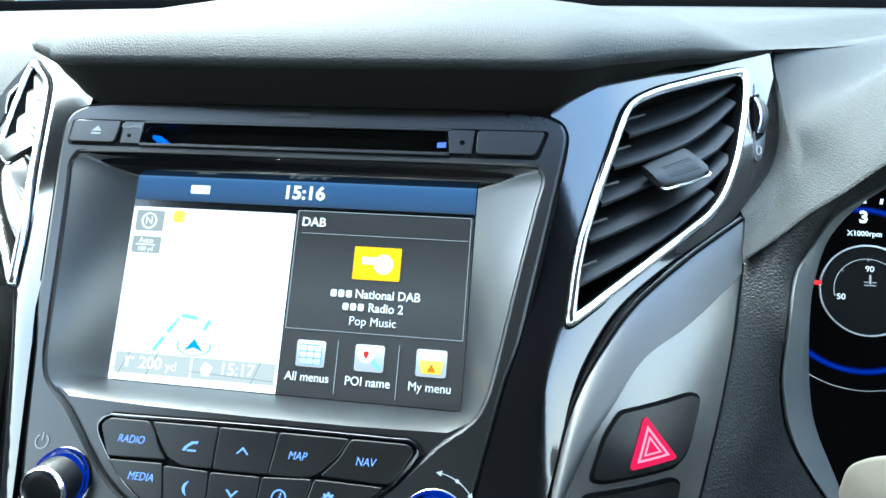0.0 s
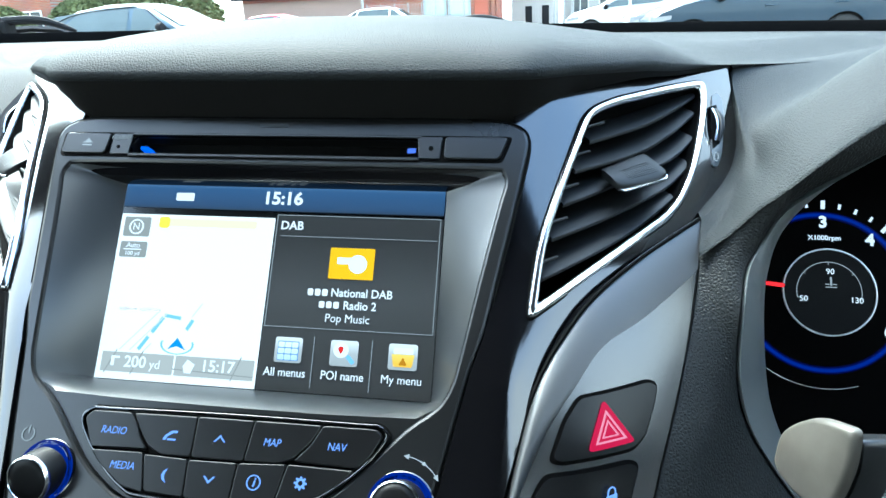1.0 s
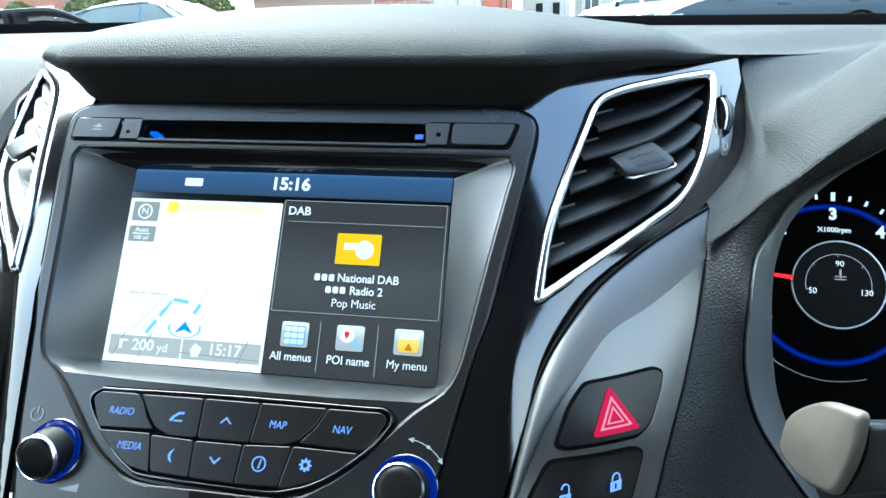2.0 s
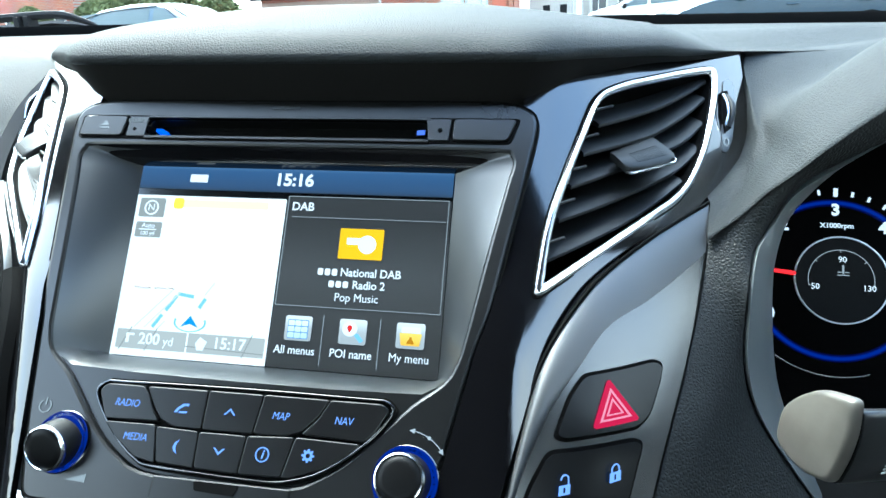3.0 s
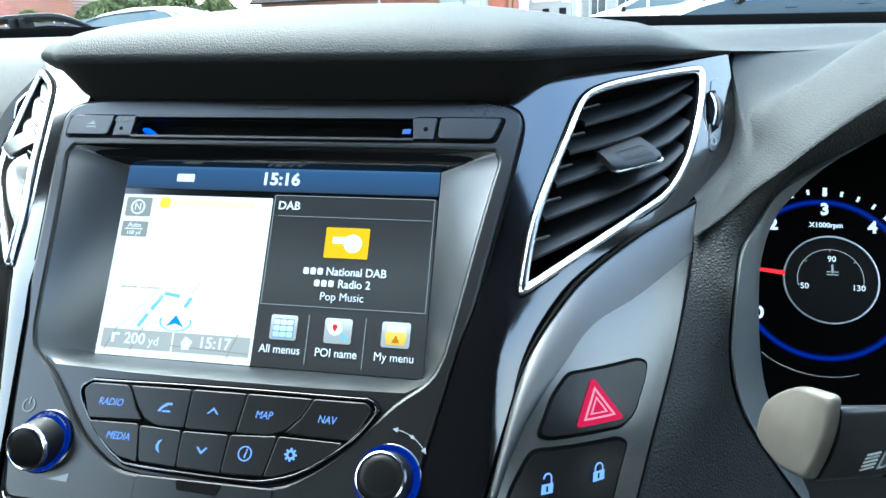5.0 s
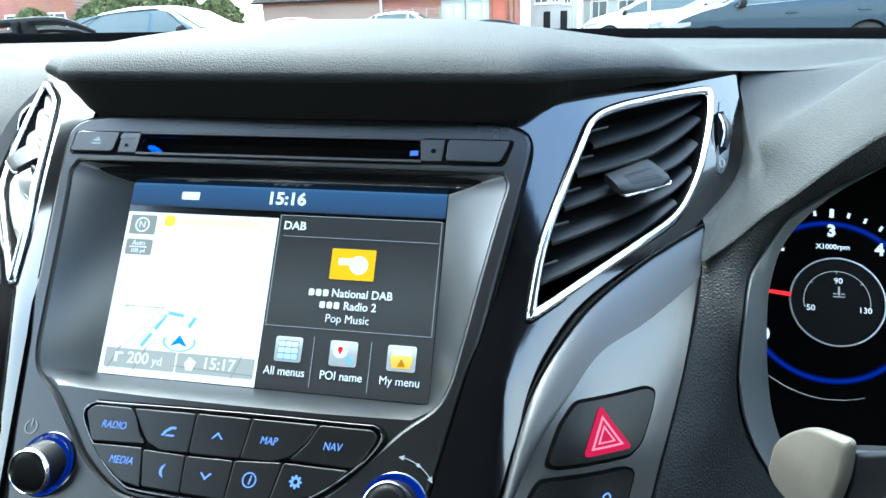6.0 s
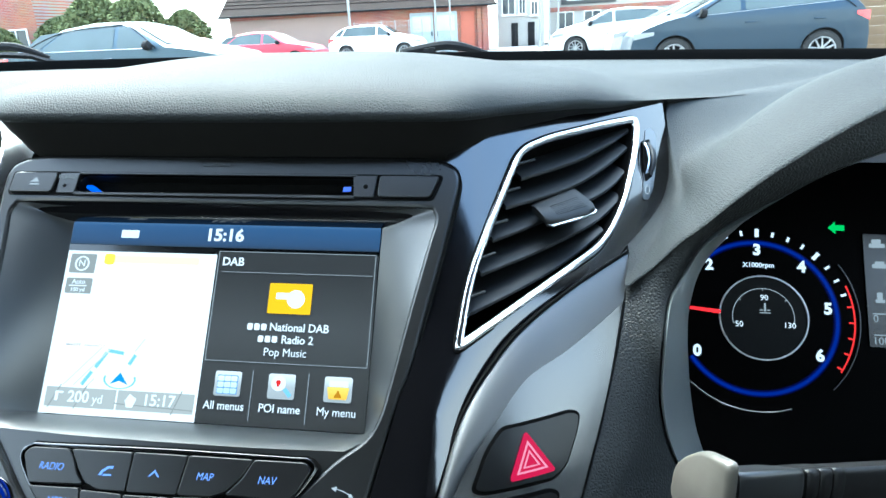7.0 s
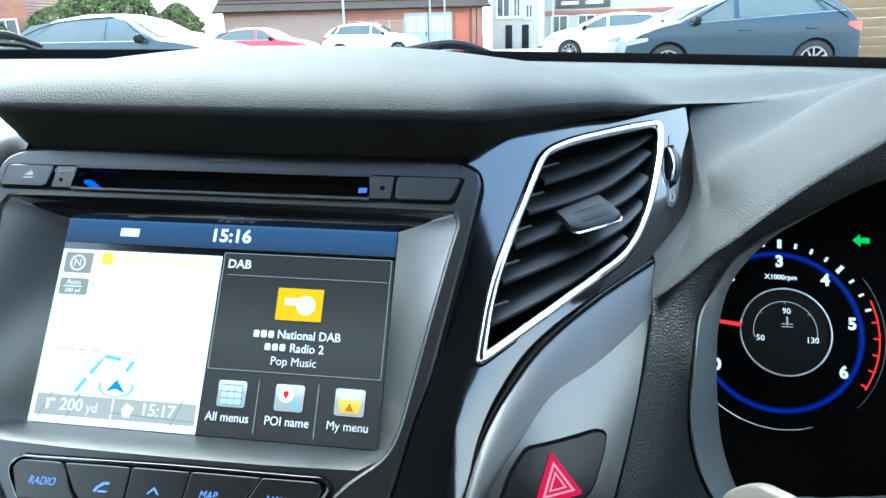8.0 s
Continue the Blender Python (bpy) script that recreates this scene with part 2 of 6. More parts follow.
def plate(outline, h0, h1, holes=(), bevel=0.0, into=None):
    """A flat plate from h0 to h1 in local z, its upper rim bevelled by insetting."""
    bm = into or bmesh.new()
    loops = [outline, *holes]
    rings = []
    for i, lp in enumerate(loops):
        s = 1 if i == 0 else -1
        levels = [(lp, h0), (lp, h1)]
        if bevel:
            levels = [(lp, h0), (lp, h1 - bevel), (offset(lp, s * bevel * 0.35), h1 - bevel * 0.3), (offset(lp, s * bevel), h1)]
            if holes:
                levels.append((offset(lp, s * bevel * 1.6), h1))
        rows = [[bm.verts.new((p[0], p[1], h)) for p in pts] for pts, h in levels]
        for a, b in zip(rows, rows[1:]):
            for j in range(len(a)):
                bm.faces.new((a[j - 1], a[j], b[j], b[j - 1]))
        rings.append(rows[-1])
        rings.append(rows[0])
    for k in (0, 1):
        edges = []
        for rows in rings[k::2]:
            for j in range(len(rows)):
                e = bm.edges.get((rows[j - 1], rows[j])) or bm.edges.new((rows[j - 1], rows[j]))
                edges.append(e)
        if len(loops) == 1:
            bm.faces.new(rings[k])
        else:
            bmesh.ops.triangle_fill(bm, use_beauty=True, use_dissolve=False, edges=edges)
    return bm


def strip(bm, rows, close=False):
    """A grid of faces through rows of points."""
    vs = [[bm.verts.new(p) for p in row] for row in rows]
    for a, b in zip(vs, vs[1:]):
        n = len(a)
        for j in range(n if close else n - 1):
            bm.faces.new((a[j], a[(j + 1) % n], b[(j + 1) % n], b[j]))
    return vs


def lathe(profile, n=40, into=None):
    """A turned body round local z; profile: (radius, height) pairs."""
    bm = into or bmesh.new()
    rows = [[(r * math.cos(2 * math.pi * i / n), r * math.sin(2 * math.pi * i / n), h) for i in range(n)] for r, h in profile]
    vs = strip(bm, rows, True)
    for row, (r, h) in ((vs[0], profile[0]), (vs[-1], profile[-1])):
        if r > 1e-5:
            bm.faces.new(row)
    return bm


def tube(path, r, n=8, closed=False, into=None):
    """A round bar along a line of points; r: one radius or one for each point."""
    bm = into or bmesh.new()
    p = [Vector(q) for q in path]
    rs = r if isinstance(r, (list, tuple)) else [r] * len(p)
    rows = []
    for i, q in enumerate(p):
        a = p[i - 1] if (i or closed) else q
        b = p[(i + 1) % len(p)] if (i < len(p) - 1 or closed) else q
        d = (b - a).normalized()
        u = d.cross(Vector((0.13, 0.21, 0.97))).normalized()
        w = d.cross(u)
        rows.append([q + (u * math.cos(2 * math.pi * j / n) + w * math.sin(2 * math.pi * j / n)) * rs[i] for j in range(n)])
    if closed:
        rows.append(rows[0])
    vs = strip(bm, rows, True)
    if not closed:
        bm.faces.new(vs[0])
        bm.faces.new(vs[-1])
    else:
        bmesh.ops.remove_doubles(bm, verts=bm.verts, dist=1e-6)
    return bm


def box(x0, x1, y0, y1, z0, z1, bevel=0.0, into=None):
    bm = into or bmesh.new()
    r = bmesh.ops.create_cube(bm, size=1, matrix=Matrix.LocRotScale(((x0 + x1) / 2, (y0 + y1) / 2, (z0 + z1) / 2), None, (x1 - x0, y1 - y0, z1 - z0)))
    if bevel:
        es = list({e for v in r["verts"] for e in v.link_edges})
        bmesh.ops.bevel(bm, geom=es, offset=bevel, segments=2, affect="EDGES", profile=0.6)
    return bm


def skin(outline, f, thick=0.002, holes=(), step=0.006, lift=0.0):
    """A panel laid on the surface y = f(x, z): outline and holes are (x, z) loops; thick goes away from the viewer."""
    bm = bmesh.new()
    fill(bm, [outline, *holes], 0)
    xs = [p[0] for p in outline]
    zs = [p[1] for p in outline]
    for axis, lo, hi in ((0, min(xs), max(xs)), (1, min(zs), max(zs))):
        k = int((hi - lo) / step)
        for i in range(1, k + 1):
            co, no = [0, 0, 0], [0, 0, 0]
            co[axis], no[axis] = lo + (hi - lo) * i / (k + 1), 1
            bmesh.ops.bisect_plane(bm, geom=bm.verts[:] + bm.edges[:] + bm.faces[:], dist=1e-6, plane_co=co, plane_no=no)
    bmesh.ops.remove_doubles(bm, verts=bm.verts, dist=1e-6)
    rim = [e for e in bm.edges if e.is_boundary]
    e = 0.0005

    def place(x, z, h):
        n = Vector(((f(x + e, z) - f(x - e, z)) / (2 * e), -1, (f(x, z + e) - f(x, z - e)) / (2 * e))).normalized()
        return Vector((x, f(x, z), z)) + n * h

    flat = {v: (v.co.x, v.co.y) for v in bm.verts}
    back = {v: bm.verts.new(place(*flat[v], lift - thick)) for v in list(flat)}
    for fc in list(bm.faces):
        bm.faces.new([back[v] for v in fc.verts])
    for ed in rim:
        a, b = ed.verts
        bm.faces.new((a, b, back[b], back[a]))
    for v, (x, z) in flat.items():
        v.co = place(x, z, lift)
    return bm


def lettering(name, text, size, m, material, parent, x=0.0, y=0.0, h=0.0, align="CENTER", bold=0.0, shear=0.0, label="", squash=1.0):
    cu = bpy.data.curves.new(name, "FONT")
    cu.body, cu.size, cu.align_x, cu.align_y, cu.offset, cu.shear, cu.resolution_u = text, size, align, "CENTER", bold, shear, 3
    cu.extrude = 0.00008
    ob = new(name, cu)
    bpy.context.view_layer.update()
    me = bpy.data.meshes.new_from_object(ob.evaluated_get(bpy.context.evaluated_depsgraph_get()))
    bpy.data.objects.remove(ob)
    me.materials.clear()
    me.materials.append(material)
    o = new(name, me)
    o.matrix_basis = m @ pose(x, y, h) @ Matrix.Diagonal((squash, 1, 1, 1))
    if parent is not None:
        adopt(o, parent)
    return tagged(o, label)


def frame_of(origin, right, up):
    r, u = Vector(right).normalized(), Vector(up).normalized()
    n = r.cross(u)
    return Matrix(((r.x, u.x, n.x, origin[0]), (r.y, u.y, n.y, origin[1]), (r.z, u.z, n.z, origin[2]), (0, 0, 0, 1)))


# ---- the dashboard's lines ----
FACE = frame_of((0, 0.120, 0.953), (1, 0, 0), (0, 0.6651, 0.7468))
GLASS = frame_of((0, 0.155, 0.953), (1, 0, 0), (0, 0.534, 0.8454))
DIALS = frame_of((0.29, 0.295, 0.96), (1, 0, 0), (0, 0.493, 0.87))


def y_face(z):
    return 0.120 + (z - 0.953) * 0.8906


def flank(x, z):
    a = abs(x) - 0.112
    d = 0.5 * (a + math.sqrt(a * a + 0.0004))
    high = 0.75 * d + 0.9 * d * d + 2.0 * d * (z - 1.03)
    # below the vent the face bends sharply away from the unit
    b = abs(x) - 0.1095 if x > 0 else abs(x) - 0.1055 - (z - 0.977) * 0.35
    low = (0.43 if x > 0 else 0.56) * (b + math.sqrt(b * b + 0.00002))
    t = min(1.0, max(0.0, (1.008 - z) / 0.034))
    t = t * t * (3 - 2 * t)
    return y_face(z) - 0.0034 + high * (1 - t) + low * t


def wing(x, z):
    d = max(0.0, abs(x) - 0.112)
    low = max(0.0, 0.985 - z)
    return y_face(z) + 0.3 * d + 4.2 * d * d + 1.6 * low * low


def mirror(pts):
    return [(-p[0], *p[1:]) for p in pts][::-1]


# ---- dashboard: soft pad, binnacle, side panel ----
dashboard = thing("dashboard", "dark grey padded car dashboard with an overhanging brow", "dashboard", pose(0, 0.3, 0.9))


def z_trim(x):
    return float(np.interp(abs(x), (0, 0.098, 0.104, 0.129, 0.166, 0.218, 0.235), (1.0585, 1.059, 1.0612, 1.0698, 1.0738, 1.0758, 1.0762)))


def brow_amount(x):
    t = min(1.0, max(0.0, (abs(x) - 0.11) / 0.21))
    return 1 - t * t * (3 - 2 * t)


CORNER = 0.2212


def y_edge(x):
    """The front edge of the soft pad: the brow's lip, then the line on which the pad meets the lower dashboard."""
    a = abs(x)
    front = 0.2085 + 0.15 * a * a
    if a < 0.10:
        return front
    lift = 0.007 * min(1.0, max(0.0, (CORNER - a) / 0.04))
    back = flank(min(a, CORNER), z_trim(x)) - 0.001 - lift + max(0.0, a - CORNER) * 0.93
    t = min(1.0, (a - 0.10) / 0.03)
    return min(front * (1 - t) + back * t, 0.5)


def z_lip(x):
    a = abs(x)
    if a >= CORNER:
        return float(np.interp(a, (CORNER, 0.26, 0.30, 0.36, 0.42, 0.5), (1.0752, 1.0728, 1.0718, 1.0755, 1.081, 1.083)))
    t = min(1.0, max(0.0, (a - 0.17) / (CORNER - 0.17)))
    return (1.0765 + 0.0065 * brow_amount(x)) * (1 - t) + 1.0752 * t


def lip_amount(x):
    t = min(1.0, max(0.0, (abs(x) - 0.17) / (CORNER + 0.002 - 0.17)))
    return 1 - t * t * (3 - 2 * t)


def smooth_step(t):
    t = min(1.0, max(0.0, t))
    return t * t * (3 - 2 * t)


def run_out(x):
    """The brow's overhang fading out beyond the trim's corner."""
    a = abs(x)
    return 0.6 * smooth_step((a - CORNER) / 0.006) * (1 - smooth_step((a - 0.2245) / 0.036))


def z_pad(x, d, y):
    z0 = z_lip(x)
    nose = 0.0138 - 0.005 * smooth_step((abs(x) - 0.05) / 0.12)
    z = z0 + nose * lip_amount(x) * (1 - 0.5 * math.exp(-max(0.0, d) / 0.007) - 0.5 * math.exp(-max(0.0, d) / 0.03)) + 0.0080 * (1 - smooth_step((abs(x) - 0.02) / 0.2)) * math.sin(math.pi / 2 * min(1.0, d / 0.13))
    # the plateau before the windscreen: far behind the brow, close behind the edge beyond it
    w = smooth_step((abs(x) - 0.16) / 0.09)
    start = 0.34 * (1 - w) + (y - d) * w
    return z + (1.0835 - z) * smooth_step((y - start) / (0.2 - 0.115 * w))


LIP = 0.003
bm = bmesh.new()
rows = []
for i in range(241):
    x = -0.62 + 1.24 * i / 240
    y0 = y_edge(x)
    y1 = 0.665 - 0.45 * x * x
    g = lip_amount(x)
    g2 = run_out(x)
    z0 = z_pad(x, 0.0, y0)
    row = [(x, y0 + LIP * g * (0.76 - math.cos(radians(f))) + 0.012 * g2 * (j / 6), z0 - LIP * g * (math.sin(radians(f)) + 0.65) - 0.0075 * g2 * (j / 6)) for j, f in ((6, 75), (5, 55), (4, 35), (3, 15), (2, -5), (1, -24))]
    for j in range(44):
        k = (j / 43) ** 2.2
        y = y0 + (y1 - y0) * k
        row.append((x, y, z_pad(x, y - y0, y)))
    rows.append(row)
strip(bm, rows)
part("upper_pad", bm, PAD, dashboard, "soft dark grey grained dashboard pad", smooth=60)

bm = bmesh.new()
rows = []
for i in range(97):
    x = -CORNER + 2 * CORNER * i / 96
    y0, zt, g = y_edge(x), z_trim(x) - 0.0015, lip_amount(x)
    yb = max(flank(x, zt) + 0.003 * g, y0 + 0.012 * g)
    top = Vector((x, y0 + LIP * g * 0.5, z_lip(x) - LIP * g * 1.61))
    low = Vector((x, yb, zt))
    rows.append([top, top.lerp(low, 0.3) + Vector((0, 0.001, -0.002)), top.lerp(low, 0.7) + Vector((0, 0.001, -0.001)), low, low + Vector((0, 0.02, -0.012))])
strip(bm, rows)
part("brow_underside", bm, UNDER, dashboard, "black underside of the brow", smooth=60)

# outline curves of the instrument binnacle: rim, joint line, opening
def on_front(pts, y0=0.196, z0=1.004):
    return [(x / 1000, y0 + 0.3 * (z / 1000 - z0), z / 1000) for x, z in pts]


RIM = on_front([(189, 1004), (200, 1016), (209, 1027), (218, 1035), (231, 1046), (253, 1062), (289, 1083), (330, 1097), (380, 1103), (430, 1097), (471, 1083)])
RIM = [(x + dx, y + dy, z - dz) for (x, y, z), (dx, dy, dz) in zip(RIM, [(0, 0.0145, 0), (0.0015, 0.0135, 0.0018), (0.0015, 0.0085, 0.0015), (0.001, 0.004, 0.001)] + [(0, 0, 0)] * 7)]
SIDE = [(0.1925, 0.228, 1.0135)] + [(0.2095, 0.249, 1.0238), (0.2178, 0.2705, 1.0355), (0.2205, 0.294, 1.0515)] + [(x, y_edge(x) + 0.009 * run_out(x), z_pad(x, 0.0, y_edge(x)) - 0.0072 * run_out(x)) for x in (CORNER + 0.004, 0.25, 0.29, 0.34, 0.40, 0.46, 0.53)]
JOINT = on_front([(203.5, 985), (205, 1003), (209, 1010), (213, 1018), (223, 1031), (243, 1043), (285, 1064), (330, 1078), (380, 1083), (430, 1078), (475, 1064)])
set_back = lambda pts, by: [(x + 0.0022 * k, y + 0.008 * k, z - 0.003 * k) for (x, y, z), k in zip(pts, by)]
JOINT = set_back(JOINT, (0, 1, 1.2, 1.2, 1, 0.7, 0.4, 0.2, 0, 0, 0))
# the cowl is drawn over four guides: the pad's edge, a soft valley, the hood's crest and the rim
mix = lambda p, q, k: tuple(u + (v - u) * k for u, v in zip(p, q))
VALLEY = [mix(SIDE[0], RIM[0], 0.4), (0.2063, 0.2380, 1.0200), (0.2155, 0.2500, 1.0300), (0.2215, 0.2610, 1.0368), (0.2275, 0.2880, 1.0500), (0.2510, 0.3060, 1.0588), (0.2890, 0.3400, 1.0665), (0.3370, 0.3700, 1.0735), (0.395, 0.4, 1.0835), (0.455, 0.4, 1.0835), (0.52, 0.4, 1.0835)]
CREST = [mix(SIDE[0], RIM[0], 0.7), (0.2040, 0.2290, 1.0172), (0.2125, 0.2300, 1.0282), (0.2205, 0.2370, 1.0370), (0.2305, 0.2490, 1.0518), (0.2535, 0.2660, 1.0730), (0.2890, 0.2800, 1.0922), (0.332, 0.285, 1.1035), (0.38, 0.29, 1.107), (0.43, 0.29, 1.101), (0.48, 0.29, 1.087)]
bm = bmesh.new()
rows = []
for p, v, c, q in zip(spline(SIDE, 6), spline(VALLEY, 6), spline(CREST, 6), spline(RIM, 6)):
    shoulder = c.lerp(q, 0.78) + Vector((0, 0, min(0.0026, 0.05 * (q - c).length)))
    row = [p + Vector((0.002, 0.05, -0.012)), p + Vector((0.001, 0.016, 0.0012))] + spline([p, v, c, shoulder, q + Vector((0, -0.0022, 0.0004))], 8)
    row += [q + Vector((0, -0.003, -0.0008)), q + Vector((0, -0.001, -0.002))]
    rows.append(row)
strip(bm, rows)
part("binnacle_cowl", bm, PAD, dashboard, "padded grey cowl over the instruments", smooth=75)

WING_R = mm((148, 885), (158, 912), (167, 937), (176, 959), (184, 981), (189, 1000))
left = [(x, wing(x, z) + 0.001, z) for x, z in WING_R] + [(x, y - 0.001, z) for x, y, z in RIM[1:]]
right = on_front([(237, 900), (216.5, 926), (207.8, 941), (203.7, 957), (203, 970), (203.5, 985)]) + JOINT[1:]
bm = bmesh.new()
rows = []
for p, q in zip(spline(left, 6), spline(right, 6)):
    row = [p + Vector((0, 0.008, 0)), p + Vector((-0.0002, 0.001, 0))]
    for j in range(1, 17):
        k = j / 16
        v = p.lerp(q, k)
        v.y -= 0.005 * math.sin(math.pi * k) * min(1, (q - p).length / 0.045) ** 2
        row.append(v)
    row.append(q + Vector((0.001, 0.01, 0)))
    rows.append(row)
strip(bm, rows)
part("side_panel", bm, LEATHER, dashboard, "black grained vinyl panel beside the instruments", smooth=75)
# passenger side of the dashboard
far = [(-0.19, 0.21, 0.96), (-0.23, 0.235, 1.0), (-0.262, 0.29, 1.045), (-0.29, 0.325, 1.062), (-0.32, 0.35, 1.070), (-0.36, 0.39, 1.076), (-0.41, 0.43, 1.079), (-0.46, 0.52, 1.082), (-0.52, 0.54, 1.083)]
bm = bmesh.new()
rows = []
for p, q in zip(spline([(-x, y, z) for x, y, z in SIDE[:9]], 6), spline(far, 6)):
    rows.append([p.lerp(q, k / 10) + Vector((0, -0.006, 0.004)) * math.sin(math.pi * k / 10) for k in range(11)] + [q + Vector((-0.1, 0.03, 0.0)), q + Vector((-0.3, 0.08, 0.0))])
strip(bm, rows)
part("passenger_pad", bm, PAD, dashboard, "soft grey dashboard pad before the passenger", smooth=75)
# dark skirt below the visible panels
bm = bmesh.new()
strip(bm, [[(-0.62, 0.42, 0.95), (-0.26, 0.36, 0.93), (-0.2, 0.3, 0.9), (-0.13, 0.19, 0.88), (0.0, 0.16, 0.87), (0.13, 0.19, 0.88), (0.2, 0.24, 0.9), (0.3, 0.34, 0.9), (0.62, 0.34, 0.9)],
           [(-0.62, 0.42, 0.6), (-0.26, 0.42, 0.6), (-0.2, 0.3, 0.6), (-0.13, 0.2, 0.6), (0.0, 0.18, 0.6), (0.13, 0.2, 0.6), (0.2, 0.24, 0.6), (0.3, 0.34, 0.6), (0.62, 0.34, 0.6)]])
part("lower_panel", bm, DOORCARD, dashboard)

# ---- instrument cluster ----
cluster = thing("instrument_cluster", "instrument cluster with backlit rev counter in a grey shroud", "instrument panel", DIALS.copy())
ring_out = on_front([(237.5, 900), (217, 926), (208.3, 941), (204.2, 957), (203.5, 970), (204, 987), (205.5, 1003), (211.5, 1015), (219.5, 1027.5), (241, 1041.5), (265, 1055.5), (290, 1065.5), (330, 1077.5), (380, 1082.5)])
ring_out = set_back(ring_out, (0, 0, 0, 0, 0, 0.2, 1, 1.2, 1.2, 1, 0.7, 0.4, 0.2, 0))
ring_in = [(x, y + 0.5 * max(0.0, z - 1.0), z) for x, y, z in on_front([(244, 895), (233, 917), (227, 929), (222.8, 941), (220.2, 955), (218.8, 968), (218, 981), (218.4, 995), (225, 1011.2), (242.5, 1027.6), (263, 1046), (288, 1057.5), (328, 1070), (379, 1076)], 0.211, 1.0)]
bm = bmesh.new()
rows = []
for p, q in zip(spline(ring_out, 5), spline(ring_in, 5)):
    rows.append([p + Vector((0.001, 0.006, 0)), p + Vector((0.0008, 0.0008, 0)), p + Vector((0.0015, 0, 0)), p.lerp(q, 0.35) + Vector((0, -0.0015, 0)), p.lerp(q, 0.7) + Vector((0, -0.001, 0)), q, q + Vector((0.0006, 0.003, 0))])
strip(bm, rows)
part("shroud_ring", bm, SHROUD, cluster, "smooth grey plastic ring round the dials", smooth=60)
bm = bmesh.new()
rows = []
for q in spline(ring_in, 5):
    rows.append([q + Vector((0.0004, 0.002, 0)), Vector((q.x - 0.004, 0.297 + (q.z - 0.96) * 0.567, q.z))])
strip(bm, rows)
part("tunnel", bm, GAUGE, cluster, smooth=60)
part("dial_plate", plate(rounded(mm((-130, -110), (230, -110), (230, 88), (-130, 88)), 0.02), -0.004, 0.0), GAUGE, cluster, m=DIALS)
CX, CY = -0.0135, -0.0065
IX, IY = -0.0098, -0.0068


def ring(r0, r1, a0=0.0, a1=360.0, n=72, cx=CX, cy=CY, h=0.0004):
    bm = bmesh.new()
    full = abs(a1 - a0) >= 360
    rows = []
    for i in range(n + 1):
        t = radians(a0 + (a1 - a0) * i / n)
        c, s = math.cos(t), math.sin(t)
        rows.append([(cx + r0 * c, cy + r0 * s, 0), (cx + r0 * c, cy + r0 * s, h), (cx + r1 * c, cy + r1 * s, h), (cx + r1 * c, cy + r1 * s, 0)])
    strip(bm, rows)
    if full:
        bmesh.ops.remove_doubles(bm, verts=bm.verts, dist=1e-6)
    return bm


def at_angle(a, r):
    return CX + r * math.cos(radians(a)), CY + r * math.sin(radians(a))


tacho = part("rev_counter", plate(circle(0.0545, 72, CX, CY), 0.0, 0.0006), GAUGE, cluster, "black rev counter with blue ring", m=DIALS)


def dial(name, bm, material, label=""):
    return part(name, bm, material, tacho, label, m=DIALS @ pose(0, 0, 0.0006), smooth=0)


for r0, r1, power in ((0.0418, 0.0458, 0.1), (0.0426, 0.0452, 0.3)):
    dial("ring_glow", ring(r0, r1, 213 - 360, 133, h=0.0002 + power * 0.0003), glow("blue_ring_edge", (0.006, 0.022, 0.36), power))
dial("blue_ring", ring(0.0431, 0.0447, 213 - 360, 133), BLUE_RING, "glowing blue ring")
dial("centre_disc", plate(circle(0.0243, 64, IX, IY), 0.0, 0.0003), GAUGE2)
dial("centre_rim", ring(0.0239, 0.0247, cx=IX, cy=IY, h=0.0012), mat("dial_rim", (0.62, 0.64, 0.66), 0.28, metal=0.8))
dial("outer_rim", ring(0.0535, 0.0541, 208, 288, h=0.001), CHROME)
dial("outer_rim", ring(0.0556, 0.0560, -45, 35, h=0.001), mat("dial_rim_dark", (0.08, 0.08, 0.085), 0.3, metal=0.6))
for k in range(7):
    a = 212 - 40.7 * k
    x, y = at_angle(a - 2.0 * (k == 3), 0.0395)
    lettering("numeral", str(k), 0.009, DIALS, WHITE_L, tacho, x, y, 0.0011, bold=0.0004)
red = glow("red_zone", (0.9, 0.03, 0.03))
for k in range(25):
    a = (212 if k >= 20 else 210) - 10.175 * k
    big = k % 4 == 0
    if 1 <= k <= 3 or k > 24:
        continue
    zone = k >= 20
    r0, r1, w = (0.0475 if big else 0.0485), (0.0525 if big else 0.0515), (0.0011 if big else 0.0007)
    if zone:
        r0, r1, w = 0.0500, 0.0535, 0.0005
    x0, y0 = at_angle(a, r0)
    x1, y1 = at_angle(a, r1)
    d = Vector((x1 - x0, y1 - y0)).normalized()
    n = Vector((-d.y, d.x)) * w
    dial("tick", plate([(x0 - n.x, y0 - n.y), (x1 - n.x, y1 - n.y), (x1 + n.x, y1 + n.y), (x0 + n.x, y0 + n.y)], 0, 0.0003), red if zone else WHITE_L)
dial("red_arc", ring(0.0527, 0.0535, -34, 22), red)
lettering("unit_text", "X1000rpm", 0.0040, DIALS, WHITE_L, tacho, CX + 0.002, CY + 0.0305, 0.0011, bold=0.00008)
dial("coolant_arc", ring(0.0168, 0.0172, -12, 192, cx=IX, cy=IY), S_DIM)
for k in range(5):
    a = -12 + 51 * k
    dial("coolant_tick", ring(0.0155, 0.0172, a - 0.8, a + 0.8, 2, cx=IX, cy=IY), S_DIM)
